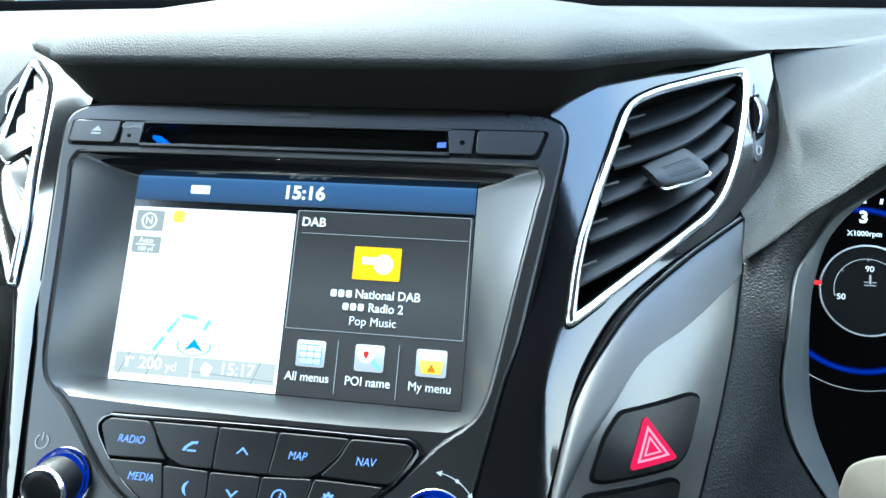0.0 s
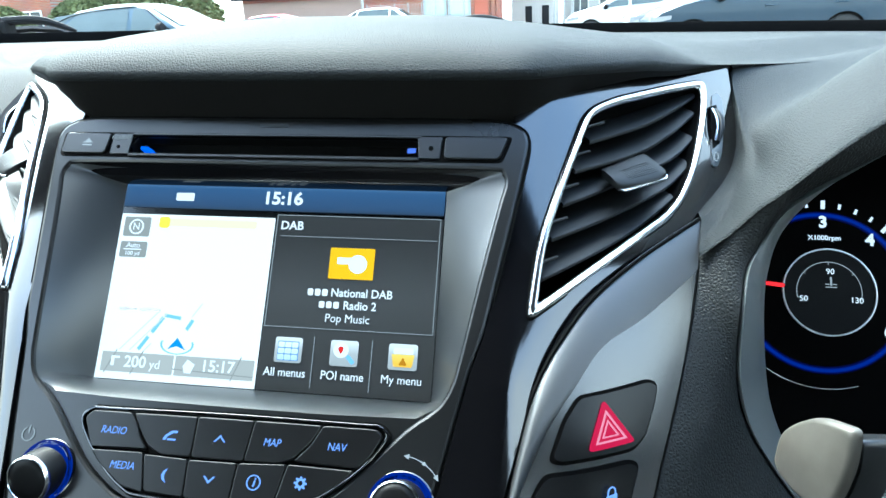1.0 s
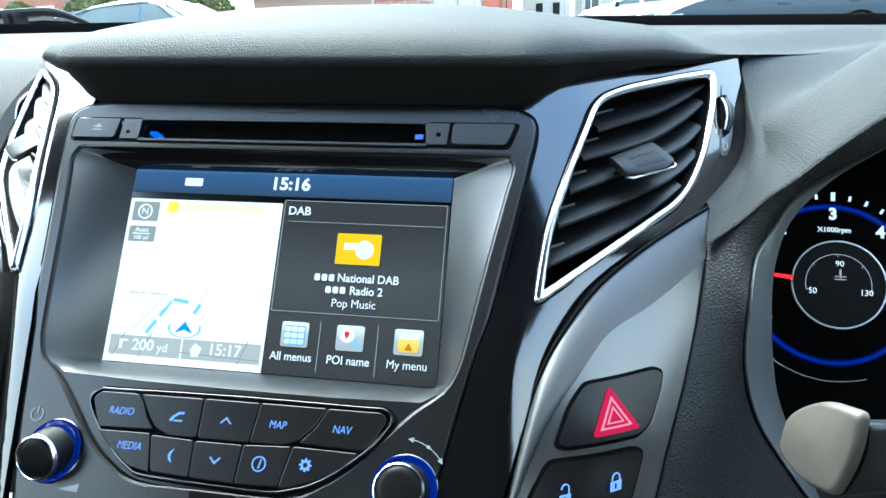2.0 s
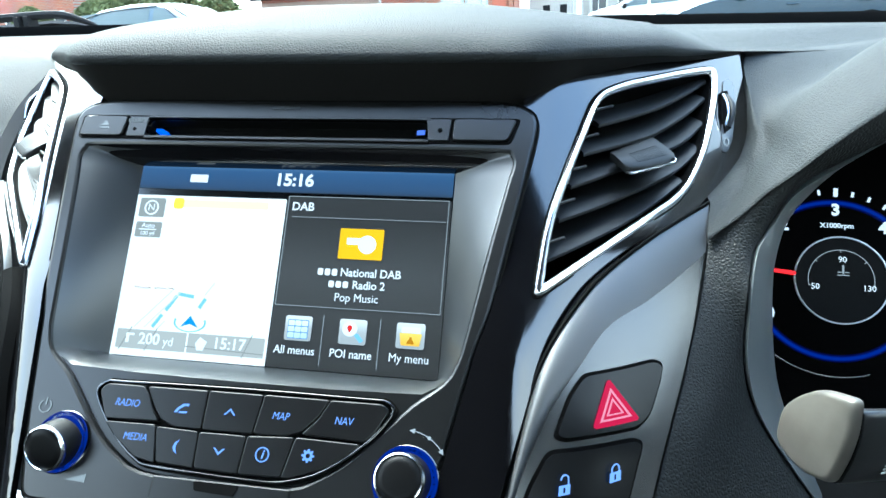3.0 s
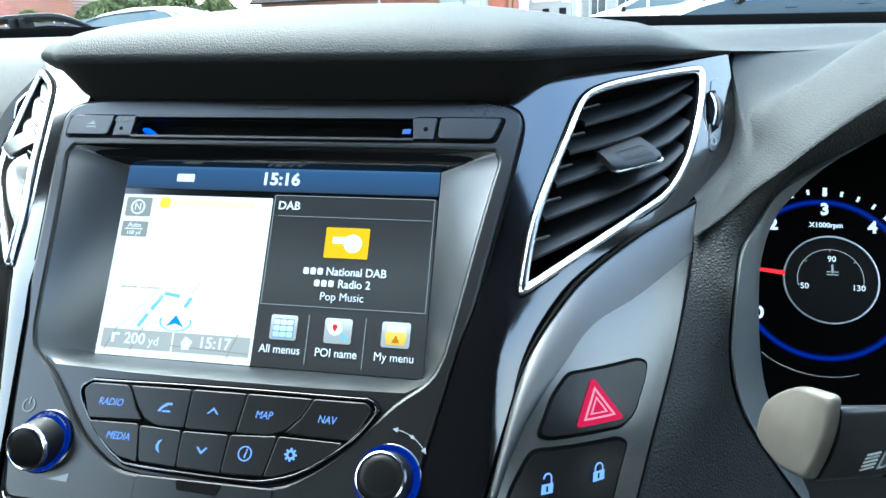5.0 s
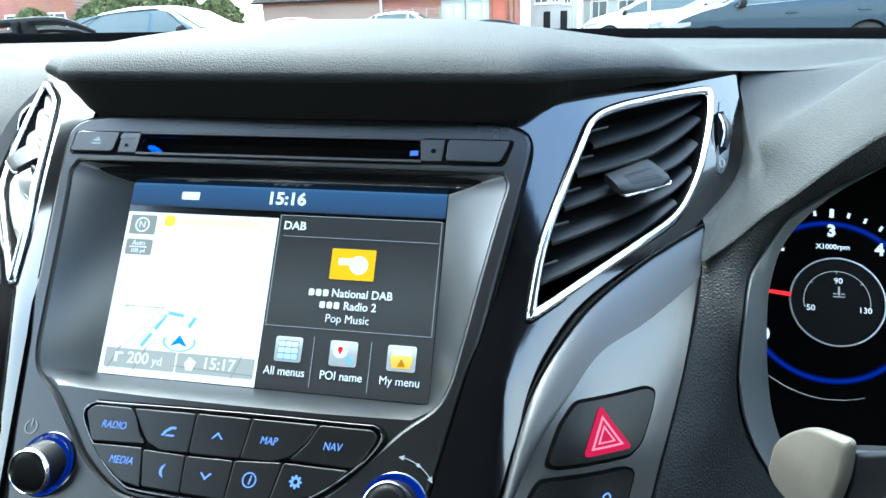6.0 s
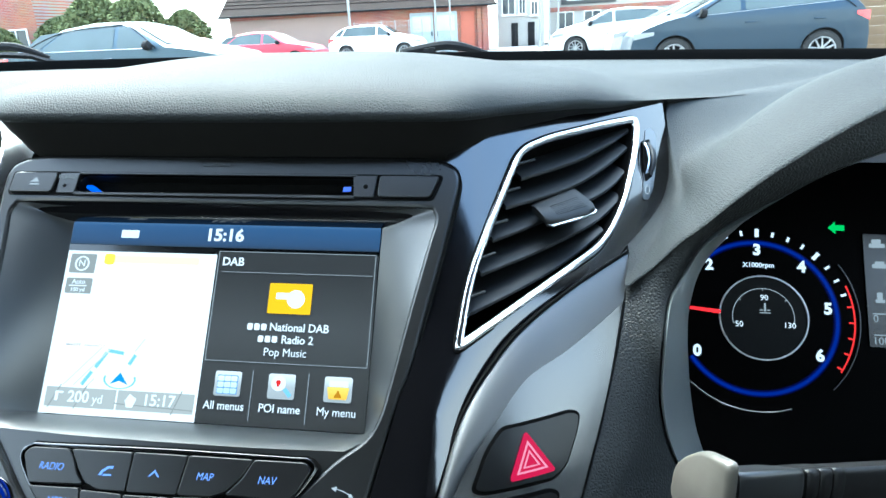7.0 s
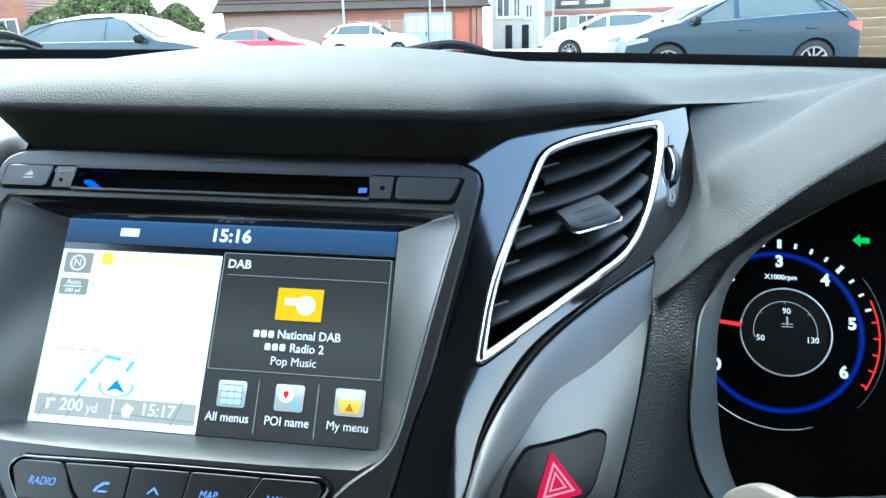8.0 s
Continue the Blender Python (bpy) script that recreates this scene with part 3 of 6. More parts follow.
lettering("coolant_text", "50", 0.0046, DIALS, S_TXT, tacho, IX - 0.0135, IY - 0.0042, 0.0012)
lettering("coolant_text", "130", 0.0046, DIALS, S_TXT, tacho, IX + 0.0142, IY - 0.0042, 0.0012)
lettering("coolant_text", "90", 0.0046, DIALS, S_TXT, tacho, IX + 0.0008, IY + 0.0115, 0.0012)
therm = plate(rounded(mm((-0.5, 0), (0.5, 0), (0.5, 5), (-0.5, 5)), 0.0003), 0, 0.0003)
plate(mm((-3, -1), (3, -1), (3, -0.5), (-3, -0.5)), 0, 0.0003, into=therm)
plate(mm((-3, 0.6), (-1, 0.6), (-1, 1.1), (-3, 1.1)), 0, 0.0003, into=therm)
plate(mm((1, 0.6), (3, 0.6), (3, 1.1), (1, 1.1)), 0, 0.0003, into=therm)
part("thermometer_mark", therm, S_DIM, tacho, m=DIALS @ pose(IX + 0.001, IY + 0.0035, 0.0011), smooth=0)
needle = plate(mm((-20.5, -0.75), (-21.5, -1.15), (-42, -0.75), (-42, 0.75), (-21.5, 1.15), (-20.5, 0.75)), 0.0, 0.0012, bevel=0.0003)
part("needle", needle, RED_L, cluster, "glowing red needle", m=DIALS @ pose(CX, CY, 0.0022, 0, 0, -6))
lcd = part("trip_display", plate(rounded(mm((46.5, -21), (120, -21), (120, 44), (46.5, 44)), 0.001), 0, 0.0012), mat("lcd_glass", (0.02, 0.018, 0.016), 0.25), cluster, "dim grey trip display", m=DIALS)
for x0, x1, y0, y1 in ((49.5, 58, 36, 38.5), (51, 56, 38.5, 41), (50.5, 58, 24, 26.5), (52, 57, 26.5, 28), (51, 56, 4, 6), (52, 55, 6, 10), (49, 75, -2.6, -2), (49, 75, -14.6, -14)):
    part("display_mark", plate(rounded(mm((x0, y0), (x1, y0), (x1, y1), (x0, y1)), 0.0006), 0, 0.0002), S_DIM, lcd, m=DIALS @ pose(0, 0, 0.0012), smooth=0)
lettering("display_text", "0", 0.006, DIALS, S_DIM, lcd, 0.0505, -0.0052, 0.0014)
lettering("display_text", "100", 0.006, DIALS, S_DIM, lcd, 0.0525, -0.0178, 0.0014)
arrow = plate(mm((0, 0), (4, 3.6), (4, 1.6), (9, 1.6), (9, -1.6), (4, -1.6), (4, -3.6)), 0, 0.0004)
part("turn_lamp", arrow, GREEN_L, cluster, "lit green arrow lamp", m=DIALS @ pose(0.028, 0.0475, 0.0006), smooth=0)

# ---- infotainment unit ----
unit = thing("infotainment_unit", "dark satin head unit with touchscreen and backlit buttons", "car radio", FACE.copy())
half = mm((0, 144.7), (60, 144.9), (96, 144.6), (106, 142.8), (111.5, 139.5), (113.6, 134), (113, 127), (110.2, 109), (99.8, 47.6), (95.5, 33), (87.5, -5), (83, -24), (78, -40))
outline = rounded(half + mirror(half[1:]), 0.0045, 3)
hex_half = mm((0, 119.6), (60, 119.6), (98, 119.2), (102.6, 117.5), (104, 113), (102, 103), (97, 75), (91, 39), (88.5, 27), (84, 18.5), (73, 9.5), (60, -4.5), (52, -12.5), (42, -19.5), (30, -24.5), (0, -26))
hex_line = hex_half + mirror(hex_half[1:-1])
hex_loop = [(p.x, p.y) for p in spline([(*p, 0) for p in hex_line], 3, True)]
slot_loop = rounded(mm((-72, 124.4), (64.5, 124.4), (66, 129), (64.5, 133.9), (-72, 133.9), (-73.5, 129)), 0.0035, 4)
part("fascia", plate(outline, -0.02, 0.0, [hex_loop, slot_loop], 0.0015), SATIN, unit, "dark satin fascia frame", m=FACE, smooth=20)
part("joint_line", plate(offset(outline, -0.0009), -0.02, -0.0012, [offset(outline, 0.004)]), GAP, unit, m=FACE, smooth=0)

outer = mm((0, 119.6), (60, 119.6), (98, 119.2), (102.6, 117.5), (104, 113), (102, 103), (97, 75), (91, 39), (88.5, 27), (84, 18.5), (74, 13.2), (40, 12.2), (0, 12))
inner = mm((0, 113.7), (47, 113.7), (75.5, 113.7), (77.2, 113.4), (77.5, 111.5), (77.5, 103), (77.5, 72), (77.5, 38), (77.4, 25.5), (76, 23.4), (66, 23.3), (35, 23.3), (0, 23.3))
full_o, full_i = outer + mirror(outer[1:-1]), inner + mirror(inner[1:-1])
po = spline([(x, y, -0.0012 if y > 0.016 else -0.003) for x, y in full_o], 4, True)
pi = spline([(x, y, -0.0262 + (y - 0.0233) * 0.1645) for x, y in full_i], 4, True)
bm = bmesh.new()
strip(bm, [[p.lerp(q, k) + Vector((0, 0, 0.0035 * math.sin(math.pi * k) * (1 if p.y < 0.02 else 0.35))) for p, q in zip(po, pi)] for k in (0, 0.04, 0.12, 0.25, 0.4, 0.6, 0.8, 1.0)], True)
part("screen_surround", bm, RECESS, unit, "sloping dark surround of the screen", m=FACE, smooth=50)
cove = bmesh.new()
strip(cove, [[(u * (0.0972 - 0.0195 * k), v, w) for u in [i / 24 - 1 for i in range(49)]] for k, v, w in ((0, 0.1195, -0.0008), (0.1, 0.1183, -0.0026), (0.25, 0.1163, -0.0044), (0.4, 0.1151, -0.0058), (0.6, 0.1145, -0.0075), (0.8, 0.1141, -0.0093), (1.0, 0.1138, -0.0108))])
part("upper_cove", cove, GLOSS, unit, "gloss black cove above the screen", m=FACE, smooth=70)
base = mm((0, 12.6), (40, 12.8), (76, 13.8), (84.6, 18.6), (73, 8.9), (60, -5), (52, -13), (42, -20), (30, -25), (0, -26.5))
part("key_panel", plate(base + mirror(base[1:-1]), -0.02, -0.0022), SATIN, unit, m=FACE, smooth=0)

screen = part("screen", plate(rounded(mm((-78.2, -1.2), (78.2, -1.2), (78.2, 93), (-78.2, 93)), 0.001), -0.004, 0.0), SCREEN, unit, "glossy colour touchscreen showing map and radio", m=GLASS, smooth=0)


def tile(name, x0, x1, y0, y1, material, h=0.0003, r=0.0004, base_h=0.0, label=""):
    return part(name, plate(rounded(mm((x0, y0), (x1, y0), (x1, y1), (x0, y1)), r, 3), base_h, base_h + h), material, screen, label, m=GLASS, smooth=0)


S_BAR = glow("info_bar_grey", (0.5, 0.48, 0.45))
tile("header_bar", -77.4, 77.4, 80.5, 91.7, S_BLUE, label="blue header bar")
tile("map_area", -77.4, -0.6, 0.3, 77.2, S_MAP, label="white map")
tile("radio_panel", -0.2, 77.4, 0.3, 78.6, S_GREY, h=0.0002)
tile("card_icon", -51, -42, 84.2, 88, S_TXT, base_h=0.0003)
for x0, x1, y0, y1 in ((0.6, 76.2, 78.6, 78.9), (0.6, 76.2, 27.9, 28.2), (0.5, 0.8, 28, 78.8), (76, 76.3, 28, 78.8), (3, 75.3, 68.9, 69.15), (24.2, 24.5, 2.5, 24.5), (50.2, 50.5, 2.5, 24.5)):
    tile("panel_line", x0, x1, y0, y1, S_DIM, h=0.0002, r=0.00005, base_h=0.0003)
tile("station_tile", 27.4, 47.8, 50.4, 64.4, S_YEL, base_h=0.0003, label="yellow station tile")
tile("station_mark", 31, 38.5, 57, 60, S_TXT, base_h=0.0006)
part("station_disc", plate(circle(0.0042, 24, 0.0405, 0.0572), 0.0006, 0.0009), S_TXT, screen, m=GLASS, smooth=0)
S_ICON = glow_grade("icon_silver_grade", [(0.0, (0.42, 0.42, 0.42)), (0.5, (0.5, 0.5, 0.5)), (1.0, (0.9, 0.9, 0.9))], 0.0126, 0.0236)
S_ICE = glow_grade("icon_ice", [(0.0, (0.55, 0.7, 0.9)), (1.0, (0.95, 0.97, 1.0))], 0.0132, 0.0222)
S_GRID = glow("icon_grid_blue", (0.2, 0.36, 0.62))
S_AMBER = glow_grade("icon_amber", [(0.0, (1.0, 0.5, 0.01)), (1.0, (1.0, 0.72, 0.1))], 0.0135, 0.0195)
for x0, x1 in ((6.8, 19.2), (32, 44.4), (57.8, 70.4)):
    tile("menu_icon", x0, x1, 12.6, 23.6, S_ICON, r=0.0012, base_h=0.0003, label="silver menu icon")
tile("icon_grid", 8.2, 17.8, 13.5, 21.9, S_GRID, base_h=0.0005, r=0.0006)
for i in range(3):
    for j in range(3):
        tile("icon_square", 8.5 + 3.1 * i, 11.3 + 3.1 * i, 13.8 + 2.7 * j, 16.1 + 2.7 * j, S_ICE, base_h=0.0008, r=0.0005)
part("lens_disc", plate(circle(0.0034, 28, 0.0368, 0.0195), 0.0006, 0.0008), S_TXT, screen, m=GLASS, smooth=0)
part("pin_head", plate(rounded(mm((36.8, 17.6), (38.0, 19.8), (37.6, 20.9), (36.0, 20.9), (35.6, 19.8)), 0.0005), 0.0008, 0.0011), S_RED, screen, m=GLASS, smooth=0)
part("lens_handle", plate(rounded(mm((39.0, 16.6), (42.0, 13.4), (43.4, 14.6), (40.4, 17.8)), 0.0005), 0.0006, 0.0009), S_CYAN, screen, m=GLASS, smooth=0)
part("folder_body", plate(rounded(mm((60.2, 13.9), (68.2, 13.9), (69.2, 19.2), (59.2, 19.2)), 0.0006), 0.0006, 0.0009), S_AMBER, screen, m=GLASS, smooth=0)
tile("folder_back", 60.0, 68.6, 19.4, 22, S_TXT, base_h=0.0006, r=0.0006)
part("folder_mark", plate(rounded(mm((62.6, 14.6), (66.0, 14.6), (65.4, 16.2), (64.8, 16.6), (64.8, 17.6), (63.8, 17.6), (63.8, 16.6), (63.2, 16.2)), 0.0003), 0.0009, 0.0011), glow("folder_brown", (0.55, 0.22, 0.01)), screen, m=GLASS, smooth=0)
lettering("clock_text", "15:16", 0.0082, GLASS, S_TXT, screen, 0.002, 0.0863, 0.0005, bold=0.00026, squash=1.06)
lettering("source_text", "DAB", 0.0055, GLASS, S_TXT, screen, 0.008, 0.0738, 0.0005, bold=0.0001)
for x0 in (18.9, 22.2, 25.5):
    tile("network_bar", x0, x0 + 2.5, 42.5, 45.6, S_TXT, base_h=0.0004, r=0.0008)
lettering("station_text", "National DAB", 0.0052, GLASS, S_TXT, screen, 0.0434, 0.0441, 0.0005, bold=0.00008, squash=0.94)
for x0 in (24.6, 27.9, 31.2):
    tile("network_bar", x0, x0 + 2.5, 37.2, 40.2, S_TXT, base_h=0.0004, r=0.0008)
lettering("station_text", "Radio 2", 0.0052, GLASS, S_TXT, screen, 0.0431, 0.0386, 0.0005, bold=0.00008, squash=0.94)
lettering("station_text", "Pop Music", 0.0052, GLASS, S_TXT, screen, 0.038, 0.0328, 0.0005, bold=0.0, squash=0.94)
for text, x in (("All menus", 0.0123), ("POI name", 0.0382), ("My menu", 0.0641)):
    lettering("menu_text", text, 0.0052, GLASS, S_TXT, screen, x, 0.0083, 0.0005, bold=0.00004 if text[0] != "M" else 0.0, squash=0.92)
tile("compass_button", -75.3, -62, 66.2, 75.6, S_GRYB, base_h=0.0003, r=0.0008, label="grey compass button")
part("compass_ring", ring(0.0030, 0.0037, cx=-0.0688, cy=0.0708, n=28, h=0.0003), S_TXT, screen, m=GLASS @ pose(0, 0, 0.0006), smooth=0)
lettering("compass_text", "N", 0.0048, GLASS, S_TXT, screen, -0.0688, 0.0708, 0.0008)
tile("scale_button", -75.5, -62, 56.2, 63.7, S_GRYB, base_h=0.0003, r=0.0008, label="grey map scale button")
lettering("scale_text", "Auto", 0.0034, GLASS, S_TXT, screen, -0.0688, 0.0618, 0.0008)
tile("scale_mark", -73.5, -64.5, 59.7, 60.2, S_TXT, base_h=0.0006)
lettering("scale_text", "100 yd", 0.0028, GLASS, S_TXT, screen, -0.0688, 0.0580, 0.0008)
tile("street_bar", -57, -9, 71.6, 75.4, S_PALE, base_h=0.0003, r=0.001, label="pale yellow street bar")
tile("street_icon", -57.4, -52.2, 70.6, 76, glow("street_icon_yellow", (1.0, 0.8, 0.08)), base_h=0.0006, r=0.0015)
tile("street_mark", -70, -62, 31.6, 32.6, mat("map_text", (0.5, 0.45, 0.42), 0.5), base_h=0.0003)
tile("street_mark", -60, -50, 31.6, 32.6, mat("map_text2", (0.5, 0.45, 0.42), 0.5), base_h=0.0003)
tile("info_bar", -75, -40, 3.6, 12.4, S_BAR, base_h=0.0003)
tile("info_bar", -39, -1.8, 3.6, 12.4, S_BAR, base_h=0.0003)
tile("turn_mark", -70, -68.6, 6.2, 10.2, S_TXT, base_h=0.0006)
tile("turn_mark", -70, -66, 9.6, 10.6, S_TXT, base_h=0.0007)
lettering("distance_text", "200", 0.0072, GLASS, S_TXT, screen, -0.0582, 0.0082, 0.0008, bold=0.0001)
lettering("distance_text", "yd", 0.0056, GLASS, S_TXT, screen, -0.0485, 0.0076, 0.0008)
lettering("arrival_text", "15:17", 0.0072, GLASS, S_TXT, screen, -0.0185, 0.0085, 0.0008, bold=0.0001)
part("flag_mark", plate(mm((-34, 5), (-31, 5), (-29.5, 9), (-33, 11), (-35, 8)), 0.0006, 0.0008), S_TXT, screen, m=GLASS, smooth=0)
part("position_ring", ring(0.0072, 0.0080, -200, 20, cx=0, cy=0, n=32, h=0.0003), S_CYAN, screen, m=GLASS @ pose(-0.0395, 0.0172, 0.0003) @ Matrix.Diagonal((1, 0.55, 1, 1)), smooth=0)
S_ROAD = glow("road_grey", (0.72, 0.72, 0.71))
for x0, y0, x1, y1 in ((-73, 3, -68, 13.5), (-60, 3, -55, 13.5), (-12, 3, -8, 13.5), (-40, 6.4, -2, 5.2), (-67, 13.5, -50, 32), (-62, 13.5, -46.5, 30.5), (-34, 30, -30, 36), (-55, 13.5, -52, 17)):
    d = Vector((x1 - x0, y1 - y0)).normalized() * 0.25
    part("road_line", plate(mm((x0 - d.y, y0 + d.x), (x0 + d.y, y0 - d.x), (x1 + d.y, y1 - d.x), (x1 - d.y, y1 + d.x)), 0.0006, 0.0007), S_GRYB if y1 < 14 and y0 < 10 else S_ROAD, screen, m=GLASS, smooth=0)
part("position_arrow", plate(mm((-39.5, 20.2), (-35.2, 15.0), (-39.5, 16.5), (-43.8, 15.0)), 0.0004, 0.0007), glow("arrow_blue", (0.06, 0.3, 0.75)), screen, "blue position arrow", m=GLASS, smooth=0)
for pts in (((-58, 14), (-54, 20)), ((-52.5, 22), (-48, 29)), ((-47.5, 30), (-39.5, 29)), ((-36, 24), (-33.5, 28.5))):
    (xa, ya), (xb, yb) = pts
    d = Vector((xb - xa, yb - ya)).normalized()
    n = Vector((-d.y, d.x)) * 0.8
    part("route_dash", plate(mm((xa - n.x, ya - n.y), (xb - n.x, yb - n.y), (xb + n.x, yb + n.y), (xa + n.x, ya + n.y)), 0.0003, 0.0006), S_CYAN, screen, m=GLASS, smooth=0)

# disc slot row
disc_bm = plate(rounded(mm((-109, 122.6), (102.5, 122.6), (106.5, 135.6), (-109.5, 135.6)), 0.0025), -0.001, 0.0003, [slot_loop])
plate(offset(slot_loop, -0.001), -0.012, -0.0075, into=disc_bm)
disc = part("disc_slot", disc_bm, GAP, unit, m=FACE, smooth=0)
disc["label"] = "black disc slot with blue lights"


def key(name, pts, h=0.0016, r=0.0015, material=None, label="", parent=None, bevel=0.0004):
    return part(name, plate(rounded(mm(*pts), r, 3), -0.003, h, bevel=bevel), material or BUTTON, parent or unit, label, m=FACE, smooth=0)


key("eject_button", [(-107.8, 123.8), (-85, 123.8), (-84, 134.6), (-107.5, 134.6)], label="dark grey eject button", material=SATIN, r=0.002)
key("slot_end", [(-82.6, 123.8), (-73, 123.8), (-73, 134.6), (-83, 134.6)], h=0.0010, material=SATIN, r=0.0005, bevel=0.00015)
key("slot_end", [(66, 123.8), (75, 123.8), (75.6, 134.6), (64.5, 134.6)], h=0.0010, material=SATIN, r=0.0005, bevel=0.00015)
key("card_cover", [(77, 123.8), (101, 123.8), (104.6, 134.6), (77, 134.6)], material=SATIN, r=0.002)
key("slot_lip", [(-73, 134.0), (66, 134.0), (66, 135.0), (-73, 135.0)], h=0.0012, material=SATIN, r=0.0002, bevel=0.0002)
key("slot_lip", [(-73, 122.8), (66, 122.8), (66, 124.2), (-73, 124.2)], h=0.0012, material=SATIN, r=0.0002, bevel=0.0002)
part("slot_light", plate(mm((-68, 128.4), (-64.6, 128.2), (-61.4, 126.4), (-60.4, 124.8), (-62.2, 124.7), (-64, 126.3), (-68, 126.9)), -0.0076, 0.0), glow("slot_blue", (0.02, 0.13, 0.9)), unit, "glowing blue slot light", m=FACE, smooth=0)
part("slot_light", plate(mm((60.8, 126), (64.4, 126.2), (64.4, 128.4), (60.8, 128.2)), 0.0012, 0.0016), glow("slot_blue_b", (0.12, 0.2, 0.8)), unit, m=FACE, smooth=0)
part("eject_mark", plate(mm((-97.4, 129), (-92.6, 129), (-94.8, 131.6)), 0.0014, 0.0018), S_SILV, unit, m=FACE, smooth=0)
part("eject_mark", plate(mm((-97.4, 127.4), (-92.6, 127.4), (-92.6, 128.2), (-97.4, 128.2)), 0.0014, 0.0018), S_SILV, unit, m=FACE, smooth=0)
lettering("slot_text", "CD-IN", 0.0036, FACE, S_DIM, unit, -0.0785, 0.1322, 0.0012)
part("slot_pin_hole", plate(circle(0.0009, 16, -0.079, 0.1275), 0.0009, 0.0012), GAP, unit, m=FACE, smooth=0)
part("slot_pin_hole", plate(circle(0.0011, 16, 0.071, 0.1288), 0.0009, 0.0012), GAP, unit, m=FACE, smooth=0)
part("wireless_mark", plate(rounded(mm((-11, 139.4), (3, 139.4), (3, 141.2), (-11, 141.2)), 0.0008), 0.0, 0.0003), mat("faint_print", (0.03, 0.033, 0.038), 0.5), unit, m=FACE, smooth=0)

# key cluster
cl = mm((-54, 8.6), (-47, 8.8), (8, 10), (56, 10.2), (63, 10.2), (66.8, 7.6), (66.3, 4), (58.5, -6.5), (44, -17.8), (31, -22.8), (17, -24.2), (-24, -23.2), (-34, -20.8), (-45, -13), (-56.4, -0.6), (-58.2, 5.2))
cl_loop = [(p.x, p.y) for p in spline([(*p, 0) for p in cl], 3, True)]
part("key_groove", plate(offset(cl_loop, -0.0008), -0.006, -0.0013, [offset(cl_loop, 0.0004)]), GAP, unit, m=FACE, smooth=0)
part("key_bezel", plate(cl_loop, -0.006, 0.0009, [offset(cl_loop, 0.0010)], 0.0003), PIANO, unit, "gloss black key surround", m=FACE, smooth=20)
part("key_bed", plate(offset(cl_loop, 0.0012), -0.006, -0.0008), GAP, unit, m=FACE, smooth=0)
KEY_SHAPES = (
    [(-56.0, 4.0), (-53.6, 6.8), (-37.2, 7.0), (-34.0, 3.6), (-31.2, -1.8), (-27.6, -5.6), (-50.6, -6.4)],
    [(-35.4, 7.0), (-9.3, 7.4), (-8.9, -6.9), (-20.5, -7.1), (-26.2, -4.8), (-30.0, -0.8)],
    [(-8.4, 7.5), (14.0, 7.7), (12.4, -6.7), (-8.0, -7.1)],
    [(14.9, 7.8), (41.0, 8.0), (37.6, 1.8), (32.0, -4.2), (26, -6.4), (13.3, -6.7)],
    [(42.0, 8.0), (62.4, 8.2), (64.8, 6.0), (61.0, -1.4), (57.0, -5.6), (32.8, -5.2), (38.4, 0.8)],
    [(-49.8, -7.8), (-28.2, -7.4), (-25.0, -21.2), (-34, -19.6), (-44.6, -12.6)],
    [(-27.3, -8.0), (-9.6, -8.4), (-8.6, -21.4), (-24.1, -20.8)],
    [(-8.8, -8.5), (10.3, -8.2), (9.6, -21.8), (-7.8, -21.4)],
    [(11.2, -8.1), (29.6, -7.0), (26.6, -21.2), (10.5, -21.8)],
    [(30.6, -6.9), (55.4, -7.0), (50.4, -11.8), (43.6, -16.4), (31, -21.2), (27.6, -21.4)],
)
key_list = [key("key", [(x * 1000, y * 1000) for x, y in offset(mm(*k), -0.0003)], h=0.0012, r=0.0014, label="dark key with blue backlit mark") for k in KEY_SHAPES]
for i, (text, x, y) in enumerate((("RADIO", -42.6, 0.0), ("MAP", 22.9, 0.4), ("NAV", 48.2, 0.8), ("MEDIA", -35.4, -12.6))):
    lettering("key_text", text, 0.0041, FACE, BLUE_L, key_list[(0, 3, 4, 5)[i]], x / 1000, y / 1000, 0.0012, shear=0.15, squash=0.86)


def mark(name, pts, parent, x, y, material=BLUE_L):
    return part(name, plate(mm(*pts), 0, 0.0003), material, parent, m=FACE @ pose(x / 1000, y / 1000, 0.0011) @ Matrix.Diagonal((0.72, 0.72, 1, 1)), smooth=0)


mark("phone_mark", [(-4.4, -2.6), (-3.2, -0.2), (0.2, 2.4), (3.6, 2.6), (3.4, 1.2), (1.2, 1.2), (-1.8, -0.8), (-2.6, -2.6)], key_list[1], -18.3, 0.0)
mark("phone_mark", [(-1.6, -2.8), (3.2, -2.6), (3.2, -1.6), (-1.6, -1.8)], key_list[1], -18.3, 0.0)
mark("up_mark", [(-3.4, -1.6), (0, 2.0), (3.4, -1.6), (2.4, -1.6), (0, 0.7), (-2.4, -1.6)], key_list[2], 2.0, 0.2)
mark("down_mark", [(-3.4, 1.6), (-2.2, 1.6), (0, -0.6), (2.2, 1.6), (3.4, 1.6), (0, -2.0)], key_list[7], 0.8, -14.6)
mark("moon_mark", [(1.4, 3.6), (-0.8, 2.2), (-1.6, 0), (-0.8, -2.2), (1.4, -3.6), (0.4, -1.6), (0.0, 0), (0.4, 1.6)], key_list[6], -17.3, -14.6)
part("info_ring", ring(0.0023, 0.0028, cx=0.0185, cy=-0.0141, n=28, h=0.0003), BLUE_L, key_list[8], m=FACE @ pose(0, 0, 0.0011), smooth=0)
